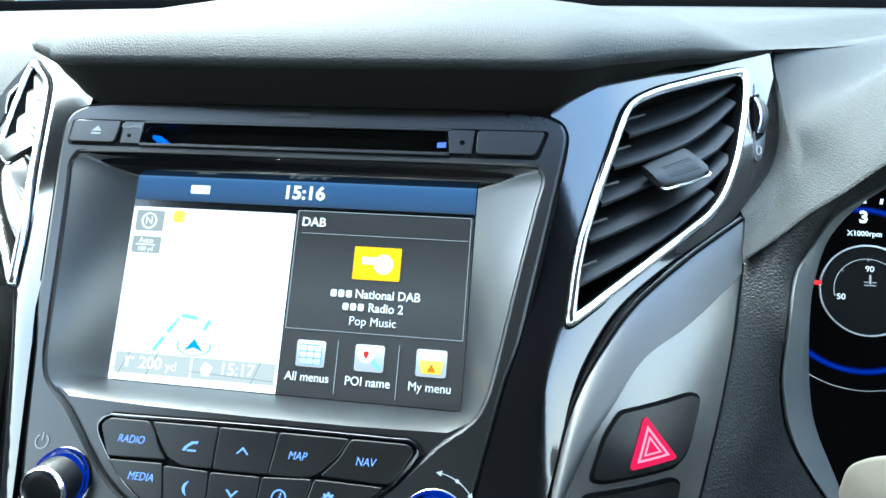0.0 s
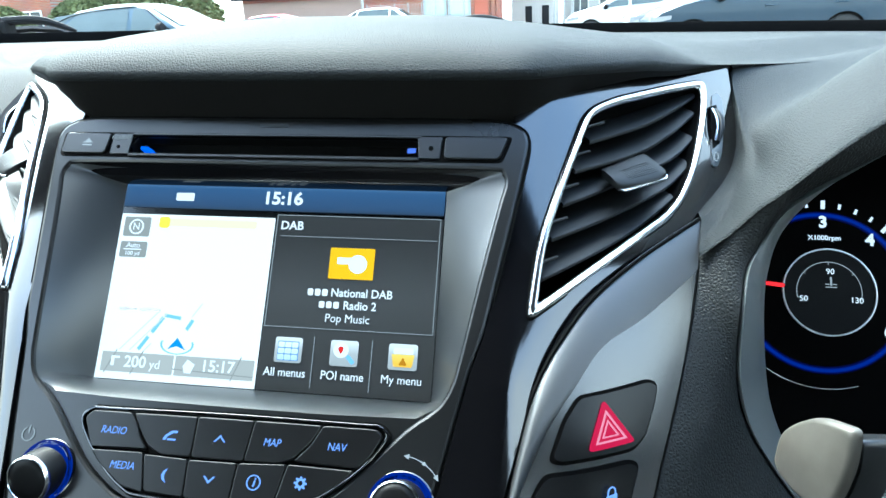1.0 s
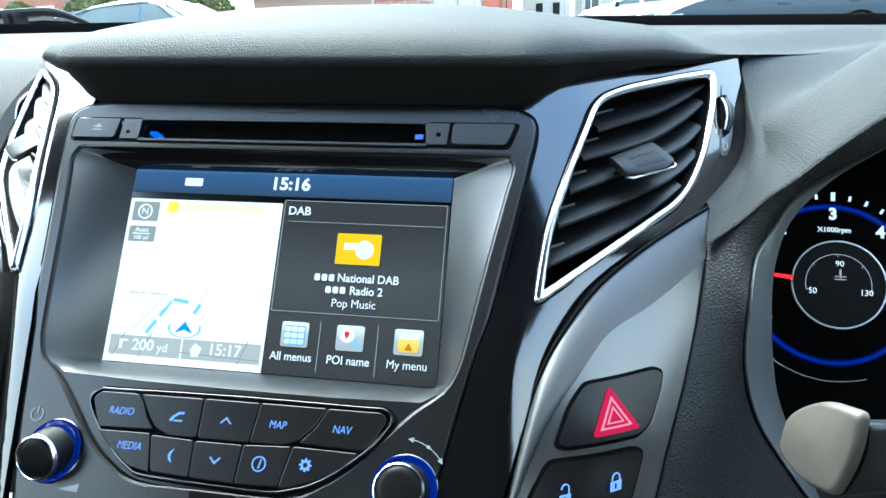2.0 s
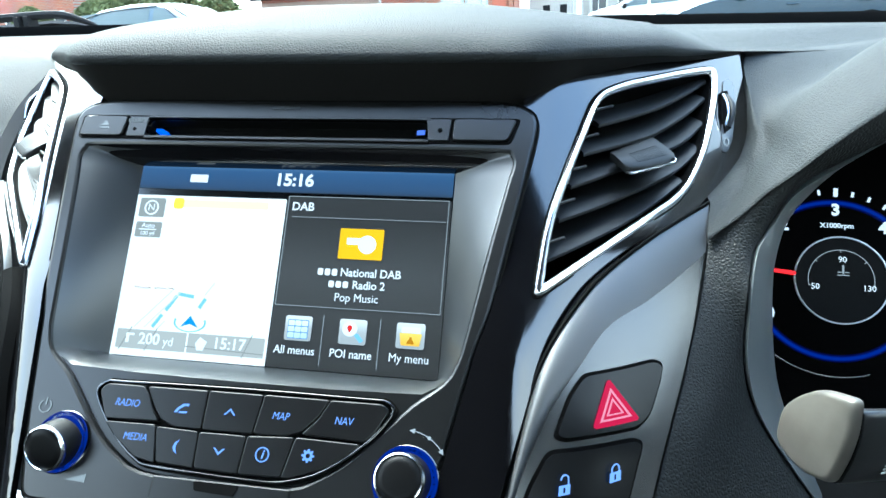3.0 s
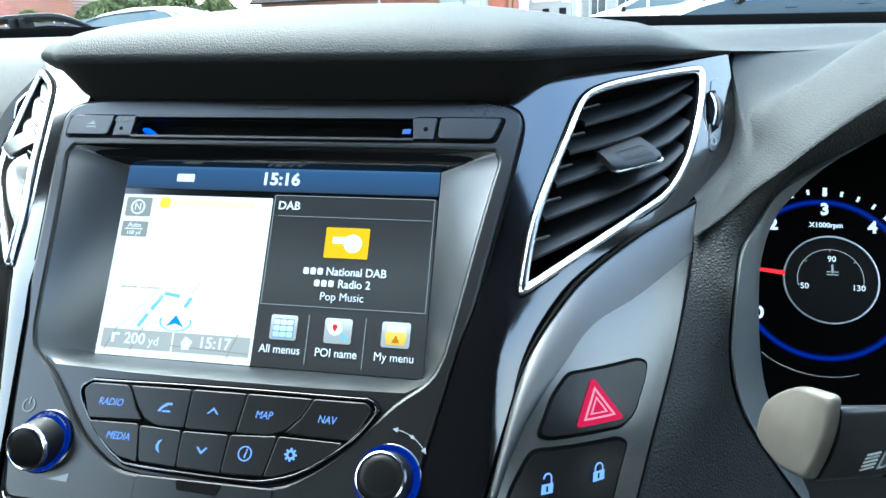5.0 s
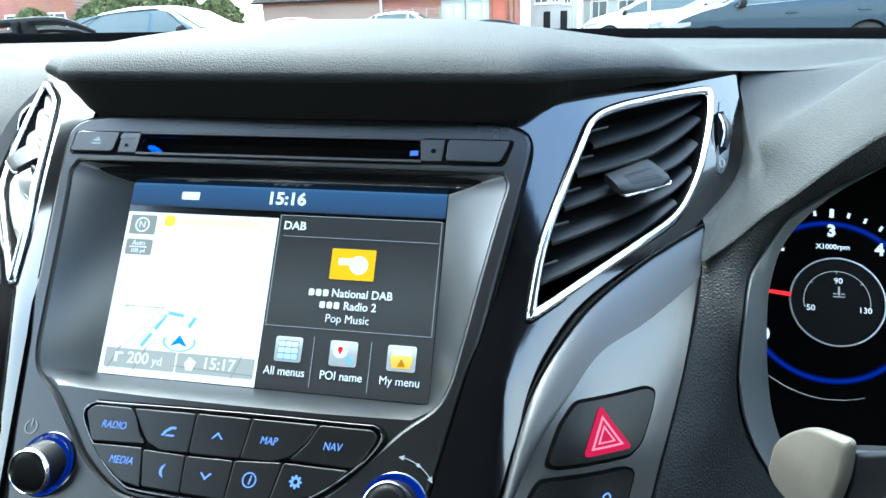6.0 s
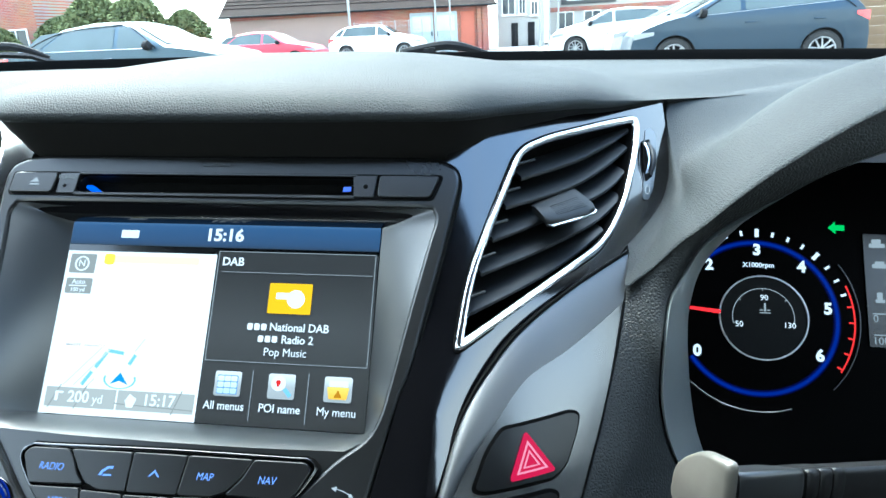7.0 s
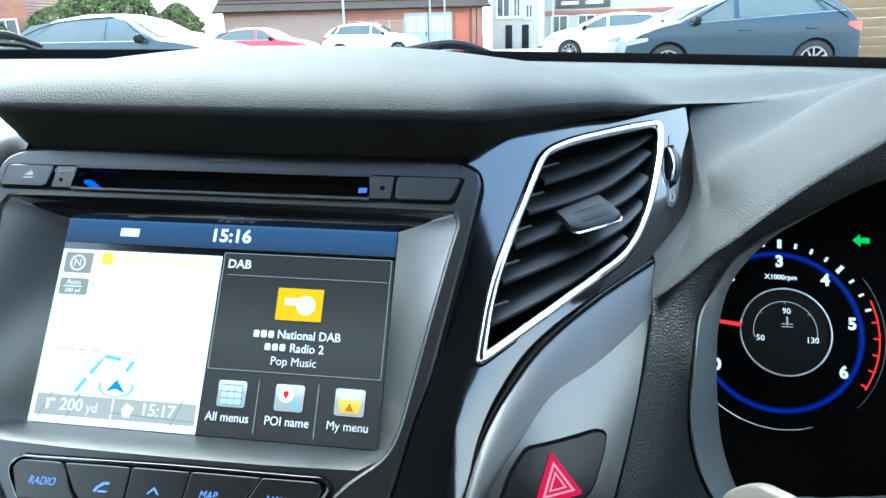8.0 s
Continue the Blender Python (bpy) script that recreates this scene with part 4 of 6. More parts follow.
lettering("info_text", "i", 0.0048, FACE, BLUE_L, key_list[8], 0.0185, -0.0141, 0.0012, shear=0.2, bold=0.0001)
gear = []
for i in range(16):
    a = 2 * math.pi * i / 16
    r = 3.3 if i % 2 == 0 else 2.4
    for da in (-0.13, 0.13):
        gear.append((r * math.cos(a + da), r * math.sin(a + da)))
part("gear_mark", plate(mm(*gear), 0, 0.0003, [circle(0.0012, 16)]), BLUE_L, key_list[9], m=FACE @ pose(0.0365, -0.0128, 0.0011) @ Matrix.Diagonal((0.75, 0.75, 1, 1)), smooth=0)


# knobs
def knob(x, y, size=1.0, tall=1.35, tilt=0.0, inner=0.0130, glow_h=0.0022):
    ob = thing("rotary_knob", "black rotary knob with chrome edge and blue light ring", "knob", FACE @ pose(x, y, 0), "rotary knobs")
    m = FACE @ pose(x, y, 0) @ Matrix.Diagonal((size, size, tall, 1))
    lean = FACE @ pose(x, y, 0, tilt, 0, 0) @ Matrix.Diagonal((size, size, tall, 1))
    part("collar", lathe([(0.0145, -0.004), (0.0145, 0.0006), (0.0136, 0.0012), (0.0118, 0.0012), (0.0112, 0.0004)], 56), PIANO, ob, m=m)
    part("light_ring", lathe([(0.0140, 0.0012), (0.0140, glow_h), (inner, glow_h), (inner, 0.0012)], 56), BLUE_RING, ob, "glowing blue ring", m=m)
    part("grip", lathe([(0.0112, 0.0), (0.0110, 0.004), (0.0104, 0.0085), (0.0100, 0.0098)], 56), RUBBER, ob, m=lean)
    part("edge", lathe([(0.0104, 0.0092), (0.0106, 0.0101), (0.0101, 0.0111), (0.0095, 0.0113), (0.0092, 0.0108)], 56), CHROME, ob, "chrome edge", m=lean)
    part("face", lathe([(0.0096, 0.0104), (0.0092, 0.0110), (0.006, 0.0113), (0.003, 0.01145), (0.0, 0.0115)], 56), KNOB_FACE, ob, m=lean, smooth=60)
    return ob


knob(-0.0674, -0.0174, 0.85, 0.88, 22, 0.0136, 0.0015)
knob(0.0745, -0.0176, 0.86, 1.2)
power = ring(0.0024, 0.0029, 115, 425, n=24, cx=0, cy=0, h=0.0003)
plate(mm((-0.3, 0.4), (0.3, 0.4), (0.3, 3.4), (-0.3, 3.4)), 0, 0.0003, into=power)
part("power_mark", power, S_DIM, unit, m=FACE @ pose(-0.0797, -0.0042, 0.0001), smooth=0)
part("volume_mark", plate(mm((-61, -31), (-52.5, -31.4), (-52.5, -28.2)), 0.0, 0.0003), S_DIM, unit, m=FACE, smooth=0)
bm = bmesh.new()
for a0, a1 in ((37, 57), (64, 84)):
    for f, w in ((a0, 1), (a1, -1)):
        plate([(0.073 + r * math.cos(radians(f + g)), -0.0168 + r * math.sin(radians(f + g))) for r, g in ((0.0169, -4.0 * w), (0.0159, 3.0 * w), (0.0179, 3.0 * w))] if (f in (37, 84)) else circle(0.0003, 8, 0.073 + 0.0169 * math.cos(radians(f)), -0.0168 + 0.0169 * math.sin(radians(f))), 0, 0.0003, into=bm)
    arc = [radians(a0 + (a1 - a0) * i / 12) for i in range(13)]
    plate([(0.073 + 0.01705 * math.cos(t), -0.0168 + 0.01705 * math.sin(t)) for t in arc] + [(0.073 + 0.01675 * math.cos(t), -0.0168 + 0.01675 * math.sin(t)) for t in arc[::-1]], 0, 0.0003, into=bm)
plate(circle(0.0007, 12, 0.073 + 0.0169 * math.cos(radians(60.5)), -0.0168 + 0.0169 * math.sin(radians(60.5))), 0, 0.0003, into=bm)
part("turn_arrows", bm, S_SILV, unit, m=FACE, smooth=0)

# lower control panel under the unit
lower = thing("climate_panel", "dark satin panel below the radio keys", "control panel", FACE @ pose(0, -0.04, 0))
part("panel", plate(rounded(mm((-77, -60), (77, -60), (80, -31.5), (-25, -26), (-77, -31.5)), 0.002), -0.02, -0.0016, bevel=0.0008), SATIN, lower, m=FACE @ pose(0, 0, 0.0011), smooth=0)
part("door", plate(rounded(mm((-24.4, -60), (32, -60), (32, -25), (-24.4, -25.4)), 0.001), -0.02, -0.0004, bevel=0.0008), SATIN, lower, m=FACE @ pose(0, 0, 0.0008), smooth=0)
part("notch", plate(rounded(mm((-6, -29.5), (10, -30), (11.5, -26), (-7, -26)), 0.0008), -0.02, 0.0), GAP, lower, m=FACE @ pose(0, 0, 0.0008))


# ---- side trims, air vents, switch wings ----
TRIM = mm((108, 1050), (106.5, 1062.4), (129, 1069.8), (166, 1073.8), (217, 1075.8), (220.5, 1073.4), (221.5, 1050), (219.5, 1034), (212, 1021), (197, 1009.5), (175, 1006), (153, 1001.5), (141, 994), (130, 984.5), (119, 968), (109, 939), (101, 908), (78, 908), (88, 948), (96, 979), (100, 989), (110.4, 1036))
VENT = rounded(mm((203.8, 1069.5), (202, 1054), (194, 1031), (182.5, 1016.5), (115.6, 990.8), (118.6, 1016), (127, 1037), (138, 1062.5), (152, 1066.3), (182, 1069)), [0.009, 0.01, 0.012, 0.01, 0.0055, 0.012, 0.012, 0.008, 0.01, 0.012], 6)


SLATS = (((140.6, 1047.8), (167, 1051.5), (182, 1055.6), (197.5, 1061.2)), ((134, 1037.3), (164, 1040.8), (181.6, 1046.4), (196, 1053.2)), ((129, 1025.7), (152, 1029.8), (181, 1036), (194, 1042.6)),
         ((124.6, 1014.3), (153, 1019.4), (178, 1025.4), (191, 1032.2)), ((121, 1001.5), (153, 1009.7), (168, 1014.8), (181, 1020.6)))


def side(s):
    """The gloss trim with its air vent on one flank; s: 1 or -1."""
    f = flank
    flip = (lambda pts: pts) if s > 0 else mirror
    trim = thing("vent_trim", "gloss black trim panel round the air vent", "trim panel", pose(s * 0.12, 0.2, 1.0), "vent trims")
    lean = lambda x, z: (x + (0.0 if s > 0 else 0.011) * min(1.0, max(0.0, (z - 0.991) / 0.0715)) * max(0.0, (0.204 - x) / 0.066), z)
    loop = [lean(*p) for p in VENT]
    hole = offset(loop, 0.0006)
    part("panel", skin(flip(TRIM), f, 0.003, [flip(hole)], 0.0028, -0.0012), PIANO, trim, smooth=60)
    vent = thing("air_vent", "black slatted air vent with chrome surround and tilt tab", "air vent", pose(s * 0.16, 0.24, 1.03), "air vents")
    # surround: a raised chrome band
    bm = bmesh.new()
    e = 0.0005

    def lay(p, h):
        x, z = p
        n = Vector(((f(x + e, z) - f(x - e, z)) / (2 * e), -1, (f(x, z + e) - f(x, z - e)) / (2 * e))).normalized()
        return Vector((s * x, f(x, z), z)) + Vector((s * n.x, n.y, n.z)) * h

    def band(outer, levels):
        b = bmesh.new()
        strip(b, [[lay(p, h) for p in offset(outer, d)] for d, h in levels], True)
        return b
    part("surround", band(loop, [(0, -0.002), (0.0002, 0.0008), (0.0012, 0.0017), (0.0028, 0.0015), (0.0035, 0.0006), (0.0036, -0.0006)]), CHROME, vent, "satin chrome surround", smooth=70)
    part("surround_gap", band(loop, [(-0.0005, -0.0008), (-0.0003, -0.0006), (0.0002, -0.0006)]), GAP, vent)
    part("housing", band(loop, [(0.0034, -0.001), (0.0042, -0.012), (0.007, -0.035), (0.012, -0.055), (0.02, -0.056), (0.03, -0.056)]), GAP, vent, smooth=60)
    inner = offset(loop, 0.0034)

    for line in SLATS:
        rows = []
        pts = spline([(*lean(x / 1000 + (0.0 if s > 0 else 0.003), z / 1000), 0) for x, z in line], 8)
        for v in pts:
            p = Vector((s * v.x, f(v.x, v.y) + 0.006, v.y))
            back = Vector((-s * 0.012, 0.022, 0.0036))
            q = p + back
            up = Vector((0, 0, 1))
            rows.append([p - up * 0.0009, p - up * 0.0002 + Vector((0, -0.0007, 0)), p + up * 0.0008 + Vector((0, -0.0004, 0)), p + up * 0.0014 + back * 0.06, p + back * 0.5 + up * 0.0016, q + up * 0.0006, q - up * 0.0006, p + back * 0.5 - up * 0.0014])
        b = bmesh.new()
        vs = strip(b, rows, True)
        b.faces.new(vs[0])
        b.faces.new(vs[-1])
        part("slat", b, SLAT, vent, smooth=24)
        # small stop above the slat's inner end
        p = Vector(pts[0])
        p = Vector((s * (p.x - 0.002), f(p.x, p.y) + 0.005, p.y + 0.0075))
        part("slat_pivot", tube([p, p + Vector((s * 0.008, 0.006, 0.0012))], 0.0007, 8), SLAT, vent)
    # upright vanes deep inside
    for x in (0.135, 0.15, 0.165, 0.18, 0.192):
        zs = [p[1] for p in inner if abs(p[0] - x) < 0.012]
        if len(zs) < 2:
            continue
        a, b2 = lay((x, min(zs) + 0.004), -0.03), lay((x, max(zs) - 0.004), -0.03)
        b = bmesh.new()
        dirb = Vector((-s * 0.006, 0.014, 0))
        strip(b, [[a, a + dirb, a + dirb + Vector((0.001, 0, 0)), a + Vector((0.001, 0, 0))], [b2, b2 + dirb, b2 + dirb + Vector((0.001, 0, 0)), b2 + Vector((0.001, 0, 0))]], True)
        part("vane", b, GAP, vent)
    # tilt tab on the middle slat
    c0, c1 = Vector((s * 0.1469, 0.2219, 1.0352)), Vector((s * 0.1672, 0.2415, 1.0386))
    fore = lambda k: Vector((s * 0.0069, -0.0087, -0.0038)).lerp(Vector((s * 0.0103, -0.0085, -0.0054)), k)
    b = bmesh.new()
    rows = []
    for k in (0, 0.06, 0.2, 0.4, 0.6, 0.8, 0.94, 1):
        p, fw = c0.lerp(c1, k), fore(k)
        cut = 0.82 if k in (0, 1) else (0.96 if k in (0.06, 0.94) else 1.0)
        up = Vector((0, 0, 1))
        rows.append([p - fw * 0.15 + up * 0.0018, p + up * 0.0022, p + fw * 0.5 * cut + up * 0.0020, p + fw * 0.95 * cut + up * 0.0012, p + fw * 1.02 * cut, p + fw * 0.95 * cut - up * 0.0016, p - fw * 0.15 - up * 0.0012])
    vs = strip(b, rows, True)
    b.faces.new(vs[0])
    b.faces.new(vs[-1])
    tab = part("tilt_tab", b, SLAT, vent, "ribbed black tilt tab", smooth=60)
    for i in range(7):
        a, c = c0.lerp(c1, 0.25) + fore(0.25) * (0.3 + 0.08 * i) + Vector((0, 0, 0.0021 - 0.0001 * i)), c0.lerp(c1, 0.85) + fore(0.85) * (0.3 + 0.08 * i) + Vector((0, 0, 0.0021 - 0.0001 * i))
        part("rib", tube([a, c], 0.0002, 6), SLAT, tab)
    part("tab_strip", tube([c0.lerp(c1, k) + fore(k) * (0.86 if k in (0, 1) else 1.0) + Vector((0, 0, -0.0012)) for k in (0, 0.08, 0.3, 0.6, 0.92, 1)], 0.0008, 8), CHROME, tab, "chrome strip")
    return trim, vent, lay


trim_r, vent_r, lay_r = side(1)
trim_l, vent_l, lay_l = side(-1)

for s, lay, trim in ((1, lay_r, trim_r), (-1, lay_l, trim_l)):
    wheel = thing("vent_wheel", "small ribbed thumbwheel for closing the air vent", "thumbwheel", pose(s * 0.208, 0.29, 1.048), "vent wheels")
    flip = (lambda pts: pts) if s > 0 else mirror
    part("slot", skin(flip(mm((205.2, 1056.8), (208.8, 1056.9), (210.4, 1049), (208.8, 1040), (205.4, 1038.6), (204.2, 1047))), flank, 0.002, (), 0.004, 0.0002), GAP, wheel, smooth=0)
    part("plate", skin(flip(rounded(mm((203.2, 1031.5), (206.4, 1030.6), (209.6, 1035), (213.4, 1048), (213.8, 1059.5), (211, 1062.6), (207.6, 1062)), 0.0012, 3)), flank, 0.002, (), 0.004, -0.0006), PALE, wheel, "pale grey inset plate", smooth=40)
    pts = [lay((0.2076 + 0.0012 * math.sin(k * math.pi), 1.0406 + 0.0144 * k), 0.0003 + 0.0018 * math.sin(k * math.pi)) for k in [i / 12 for i in range(13)]]
    part("wheel", tube(pts, [0.0010 + 0.0009 * math.sin(math.pi * i / 12) for i in range(13)], 8), RUBBER, wheel, smooth=60)
    pts = [lay((0.2052 + 0.0003 * math.sin(k * math.pi), 1.0412 + 0.014 * k), 0.001 + 0.002 * math.sin(k * math.pi)) for k in [i / 12 for i in range(13)]]
    part("rim", tube(pts, 0.0006, 6), CHROME, wheel, "chrome rim")
    for (x, z), r in (((0.2056, 1.0348), 0.0017),):
        part("vent_mark", tube([lay((x + r * 0.8 * math.cos(t), z + r * math.sin(t)), 0.0) for t in [2 * math.pi * i / 16 for i in range(16)]], 0.00022, 6, True), S_SILV, wheel)

EDGE = mm((192.5, 1013.5), (164, 1005.5), (143, 995.5), (130.5, 984.5), (122, 973.5), (116.8, 961), (111, 939), (103, 908))
CREASE = mm((188.5, 997), (164, 987.5), (146, 981.5), (135, 971), (126, 961), (119.5, 950.5), (114, 937), (107.5, 908))
OUTER = mm((188.7, 998.5), (185.5, 988), (181.5, 974), (177, 961.5), (172.5, 950.5), (168, 939.5), (163, 925), (157, 908))
for s in (1, -1):
    flip = (lambda pts: pts) if s > 0 else mirror
    panel = thing("switch_wing", "gunmetal grey curved panel flanking the centre console", "switch panel", pose(s * 0.14, 0.15, 0.96), "switch wings")
    bm = bmesh.new()
    rows = []
    for p, q in zip(spline([(*c, 0) for c in CREASE], 8), spline([(*c, 0) for c in OUTER], 8)):
        row = [(p.lerp(q, j / 14).x, p.lerp(q, j / 14).y) for j in range(15)]
        rows.append([(s * x, wing(x, z) + 0.004, z) for x, z in row[:1]] + [(s * x, wing(x, z), z) for x, z in row] + [(s * x, wing(x, z) + 0.004, z) for x, z in row[-1:]])
    strip(bm, rows)
    part("panel", bm, GUN, panel, smooth=60)
    bm = bmesh.new()
    rows = []
    for p, q in zip(spline([(x, wing(x, z) + 0.0045, z) for x, z in EDGE], 6), spline([(x, wing(x, z), z) for x, z in CREASE], 6)):
        roll = 0.25 + 0.75 * smooth_step((0.995 - p.z) / 0.04)
        row = [p + Vector((0.0, 0.006, -0.001)), p]
        for j in range(1, 17):
            k = j / 16
            row.append(p.lerp(q, k) + Vector((-0.0002, -0.0036, 0.0016)) * roll * (1 - (2 * k - 1) ** 2) ** 0.8)
        row.append(q + Vector((0, 0.003, 0)))
        rows.append([Vector((s * v.x, v.y, v.z)) for v in row])
    strip(bm, rows)
    part("edge_band", bm, BAND, panel, "lighter rounded edge", smooth=60)
    part("edge_gap", tube([Vector((s * v.x, v.y, v.z)) for v in spline([(x - 0.0004, wing(x, z) + 0.0042, z + 0.0004) for x, z in EDGE], 6)], 0.0008, 6), GAP, panel)
    # added black tube filling the left gap, standing in for its deep shade
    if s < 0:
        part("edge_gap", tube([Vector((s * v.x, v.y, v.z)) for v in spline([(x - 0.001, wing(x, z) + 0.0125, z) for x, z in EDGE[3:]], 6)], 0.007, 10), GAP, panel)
    part("edge_gap", tube([(s * x, wing(x, z) + 0.0008, z) for x, z in mm((189.4, 1000), (184.4, 981), (176.4, 959), (167.4, 937), (157.4, 908))], 0.0008, 6), GAP, panel)


def on_wing(name, pts, lift, material, parent, r=0.002, label="", thick=0.002, step=0.006, holes=()):
    return part(name, skin(rounded(mm(*pts), r, 4), wing, thick, [h for h in holes], step, lift), material, parent, label, smooth=50)


def lay_wing(x, z, h):
    e = 0.0005
    n = Vector(((wing(x + e, z) - wing(x - e, z)) / (2 * e), -1, (wing(x, z + e) - wing(x, z - e)) / (2 * e))).normalized()
    return Vector((x, wing(x, z), z)) + n * h


SWITCH = mat("switch_plastic", (0.0035, 0.0036, 0.0038), 0.26, vary=0.06, scale=60, bump=0.04, bump_scale=1800, spec=0.3)
hazard = thing("hazard_switch", "dark hazard switch with glowing red triangle", "switch", pose(0.148, 0.15, 0.96))
HZ = [(136.5, 967.6), (163, 967.2), (166.6, 965.4), (165.6, 961), (161.6, 952.2), (157.2, 949.6), (130.5, 951.0), (127.2, 952.2), (131.4, 962)]
on_wing("gap", [(x * 1000, z * 1000) for x, z in offset(mm(*HZ), -0.0011)], 0.0005, GAP, hazard, 0.0022)
on_wing("button", HZ, 0.0016, SWITCH, hazard, 0.002, "satin dark button")
TRI = [(144.9, 966.0), (157.4, 951.4), (139.6, 952.0)]
on_wing("triangle", TRI, 0.0022, HAZ, hazard, 0.0018, "glowing red triangle", 0.0008, 0.004)
cx, cz = sum(p[0] for p in TRI) / 3, sum(p[1] for p in TRI) / 3
for k0, k1 in ((0.66, 0.54), (0.36, 0.27)):
    scale = lambda k: [((x - cx) * k + cx, (z - cz) * k + cz) for x, z in TRI]
    hole = mm(*scale(k1))
    part("triangle_line", skin(mm(*scale(k0)), wing, 0.0006, [hole], 0.004, 0.0026), HAZW, hazard, smooth=0)
locks = thing("lock_switch", "dark door lock switch with two blue padlock marks", "switch", pose(0.14, 0.13, 0.93))
LK = [(124.6, 947.4), (155.4, 945.6), (158.6, 943.8), (154.4, 932), (149, 915), (112, 915), (118.4, 938)]
on_wing("gap", [(x * 1000, z * 1000) for x, z in offset(mm(*LK), -0.0011)], 0.0005, GAP, locks, 0.003)
on_wing("button", LK, 0.0016, SWITCH, locks, 0.003)
for x, z, opened in ((129.8, 937.6, 1), (147.6, 938.0, 0)):
    body = [(x - 1.9, z - 2.0), (x + 1.9, z - 1.9), (x + 2.0, z + 0.8), (x - 1.8, z + 0.7)]
    part("padlock_body", skin(mm(*body), wing, 0.0004, [mm((x - 0.4, z - 1.4), (x + 0.4, z - 1.4), (x + 0.45, z + 0.1), (x - 0.4, z + 0.1))], 0.004, 0.0034), BLUE_L, locks, smooth=0)
    lift = 0.6 if opened else 0.0
    arc = [(x + 1.3, z + 0.8)] + [(x + 1.3 * math.cos(t), z + 1.6 + lift + 1.3 * math.sin(t)) for t in [math.pi * i / 8 for i in range(9)]]
    if not opened:
        arc.append((x - 1.3, z + 0.8))
    part("padlock_bow", tube([lay_wing(px / 1000, pz / 1000, 0.0034) for px, pz in arc], 0.0003, 6), BLUE_L, locks)

# ---- stalk ----
BARREL = mat("barrel_plastic", (0.014, 0.015, 0.016), 0.3, vary=0.08, scale=60, bump=0.06, bump_scale=1200)
stalk = thing("indicator_stalk", "black steering column stalk with grey end cap", "stalk", pose(0.3, 0.14, 0.97))
axis = (Vector((0.36, 0.155, 0.962)) - Vector((0.205, 0.1, 0.979))).normalized()
m = frame_of(Vector((0.2005, 0.0985, 0.9815)) - axis * 0.0042, axis.cross(Vector((0, 0, 1))), axis.cross(Vector((0, 0, 1))).cross(axis))
# local x: towards the viewer, y: up, z: from the column to the tip reversed
cap_sec = [(-6.4, -5.1), (-2.9, -7.4), (6.7, -8.6), (17.0, -4.6), (18.7, 4.3), (19.0, 13.1), (17.2, 22.6), (4.2, 18.2), (-2.8, 11.3), (-7, 4.9)]

barrel_sec = [(-6.4, -5.1), (-2.9, -7.4), (6.7, -8.6), (17.0, -4.6), (18.7, 4.3), (19.0, 12.0), (17.0, 19.2), (8.0, 13.6), (-1.0, 7.6), (-6.0, 2.5)]


def sweep(stations, material, name, label="", sec=barrel_sec):
    """Bodies with a rounded wedge section along the stalk; stations: (distance, scale)."""
    b = bmesh.new()
    loop = [Vector((x, y, 0)) for x, y in rounded(mm(*sec), [0.004, 0.005, 0.005, 0.0025, 0.005, 0.005, 0.0025, 0.006, 0.005, 0.004], 4)]
    mid = Vector((0.006, 0.006, 0))
    rows = [[mid + (p - mid) * k for p in loop] for d, k in stations]
    rows = [[v + Vector((0, 0, -d)) for v in row] for (d, k), row in zip(stations, rows)]
    vs = strip(b, rows, True)
    b.faces.new(vs[0])
    b.faces.new(vs[-1])
    return part(name, b, material, stalk, label, m=m, smooth=45)


sweep([(-0.0034, 0.84), (-0.0031, 0.9), (-0.0024, 0.945), (-0.0014, 0.965), (-0.0004, 0.965)], CAP, "end_cap", "worn grey end cap", cap_sec)
sweep([(-0.0004, 0.93), (0.0008, 0.93)], GAP, "groove")
barrel = sweep([(0.0006, 0.985), (0.0014, 1.0), (0.0045, 1.0), (0.0205, 0.97), (0.0218, 0.93)], BARREL, "switch_barrel", "dark grey twist switch")
sweep([(0.0218, 0.84), (0.024, 0.84)], GAP, "groove")
for d in (0.024, 0.0285, 0.033):
    sweep([(d, 0.84), (d + 0.0006, 0.87), (d + 0.0036, 0.86), (d + 0.0042, 0.82), (d + 0.0045, 0.82)], RUBBER, "collar_ring")
sweep([(0.0375, 0.8), (0.045, 0.8), (0.071, 0.74), (0.17, 0.62)], RUBBER, "shaft")

# lamp symbol printed on the barrel
face_n = Vector((0.33, -0.93, -0.13)).normalized()
sym = frame_of(Vector((0.2168, 0.0848, 0.984)) + face_n * 0.0003, axis, face_n.cross(axis))
PRINT = mat("white_print", (0.5, 0.52, 0.53), 0.6)
bm = ring(0.0026, 0.0031, -90, 90, n=16, cx=0.001, cy=0, h=0.0003)
plate(mm((0.8, -3.1), (1.3, -3.1), (1.3, 3.1), (0.8, 3.1)), 0, 0.0003, into=bm)
for i in range(5):
    z = -2.6 + 1.3 * i
    plate(mm((-4.2, z - 1.0), (-0.4, z), (-0.4, z + 0.5), (-4.2, z - 0.5)), 0, 0.0003, into=bm)
part("lamp_symbol", bm, PRINT, barrel, "white printed lamp symbol", m=sym, smooth=0)

# ---- windscreen, wipers, cabin shell ----
def base_y(x):
    return 0.675 - 0.45 * x * x


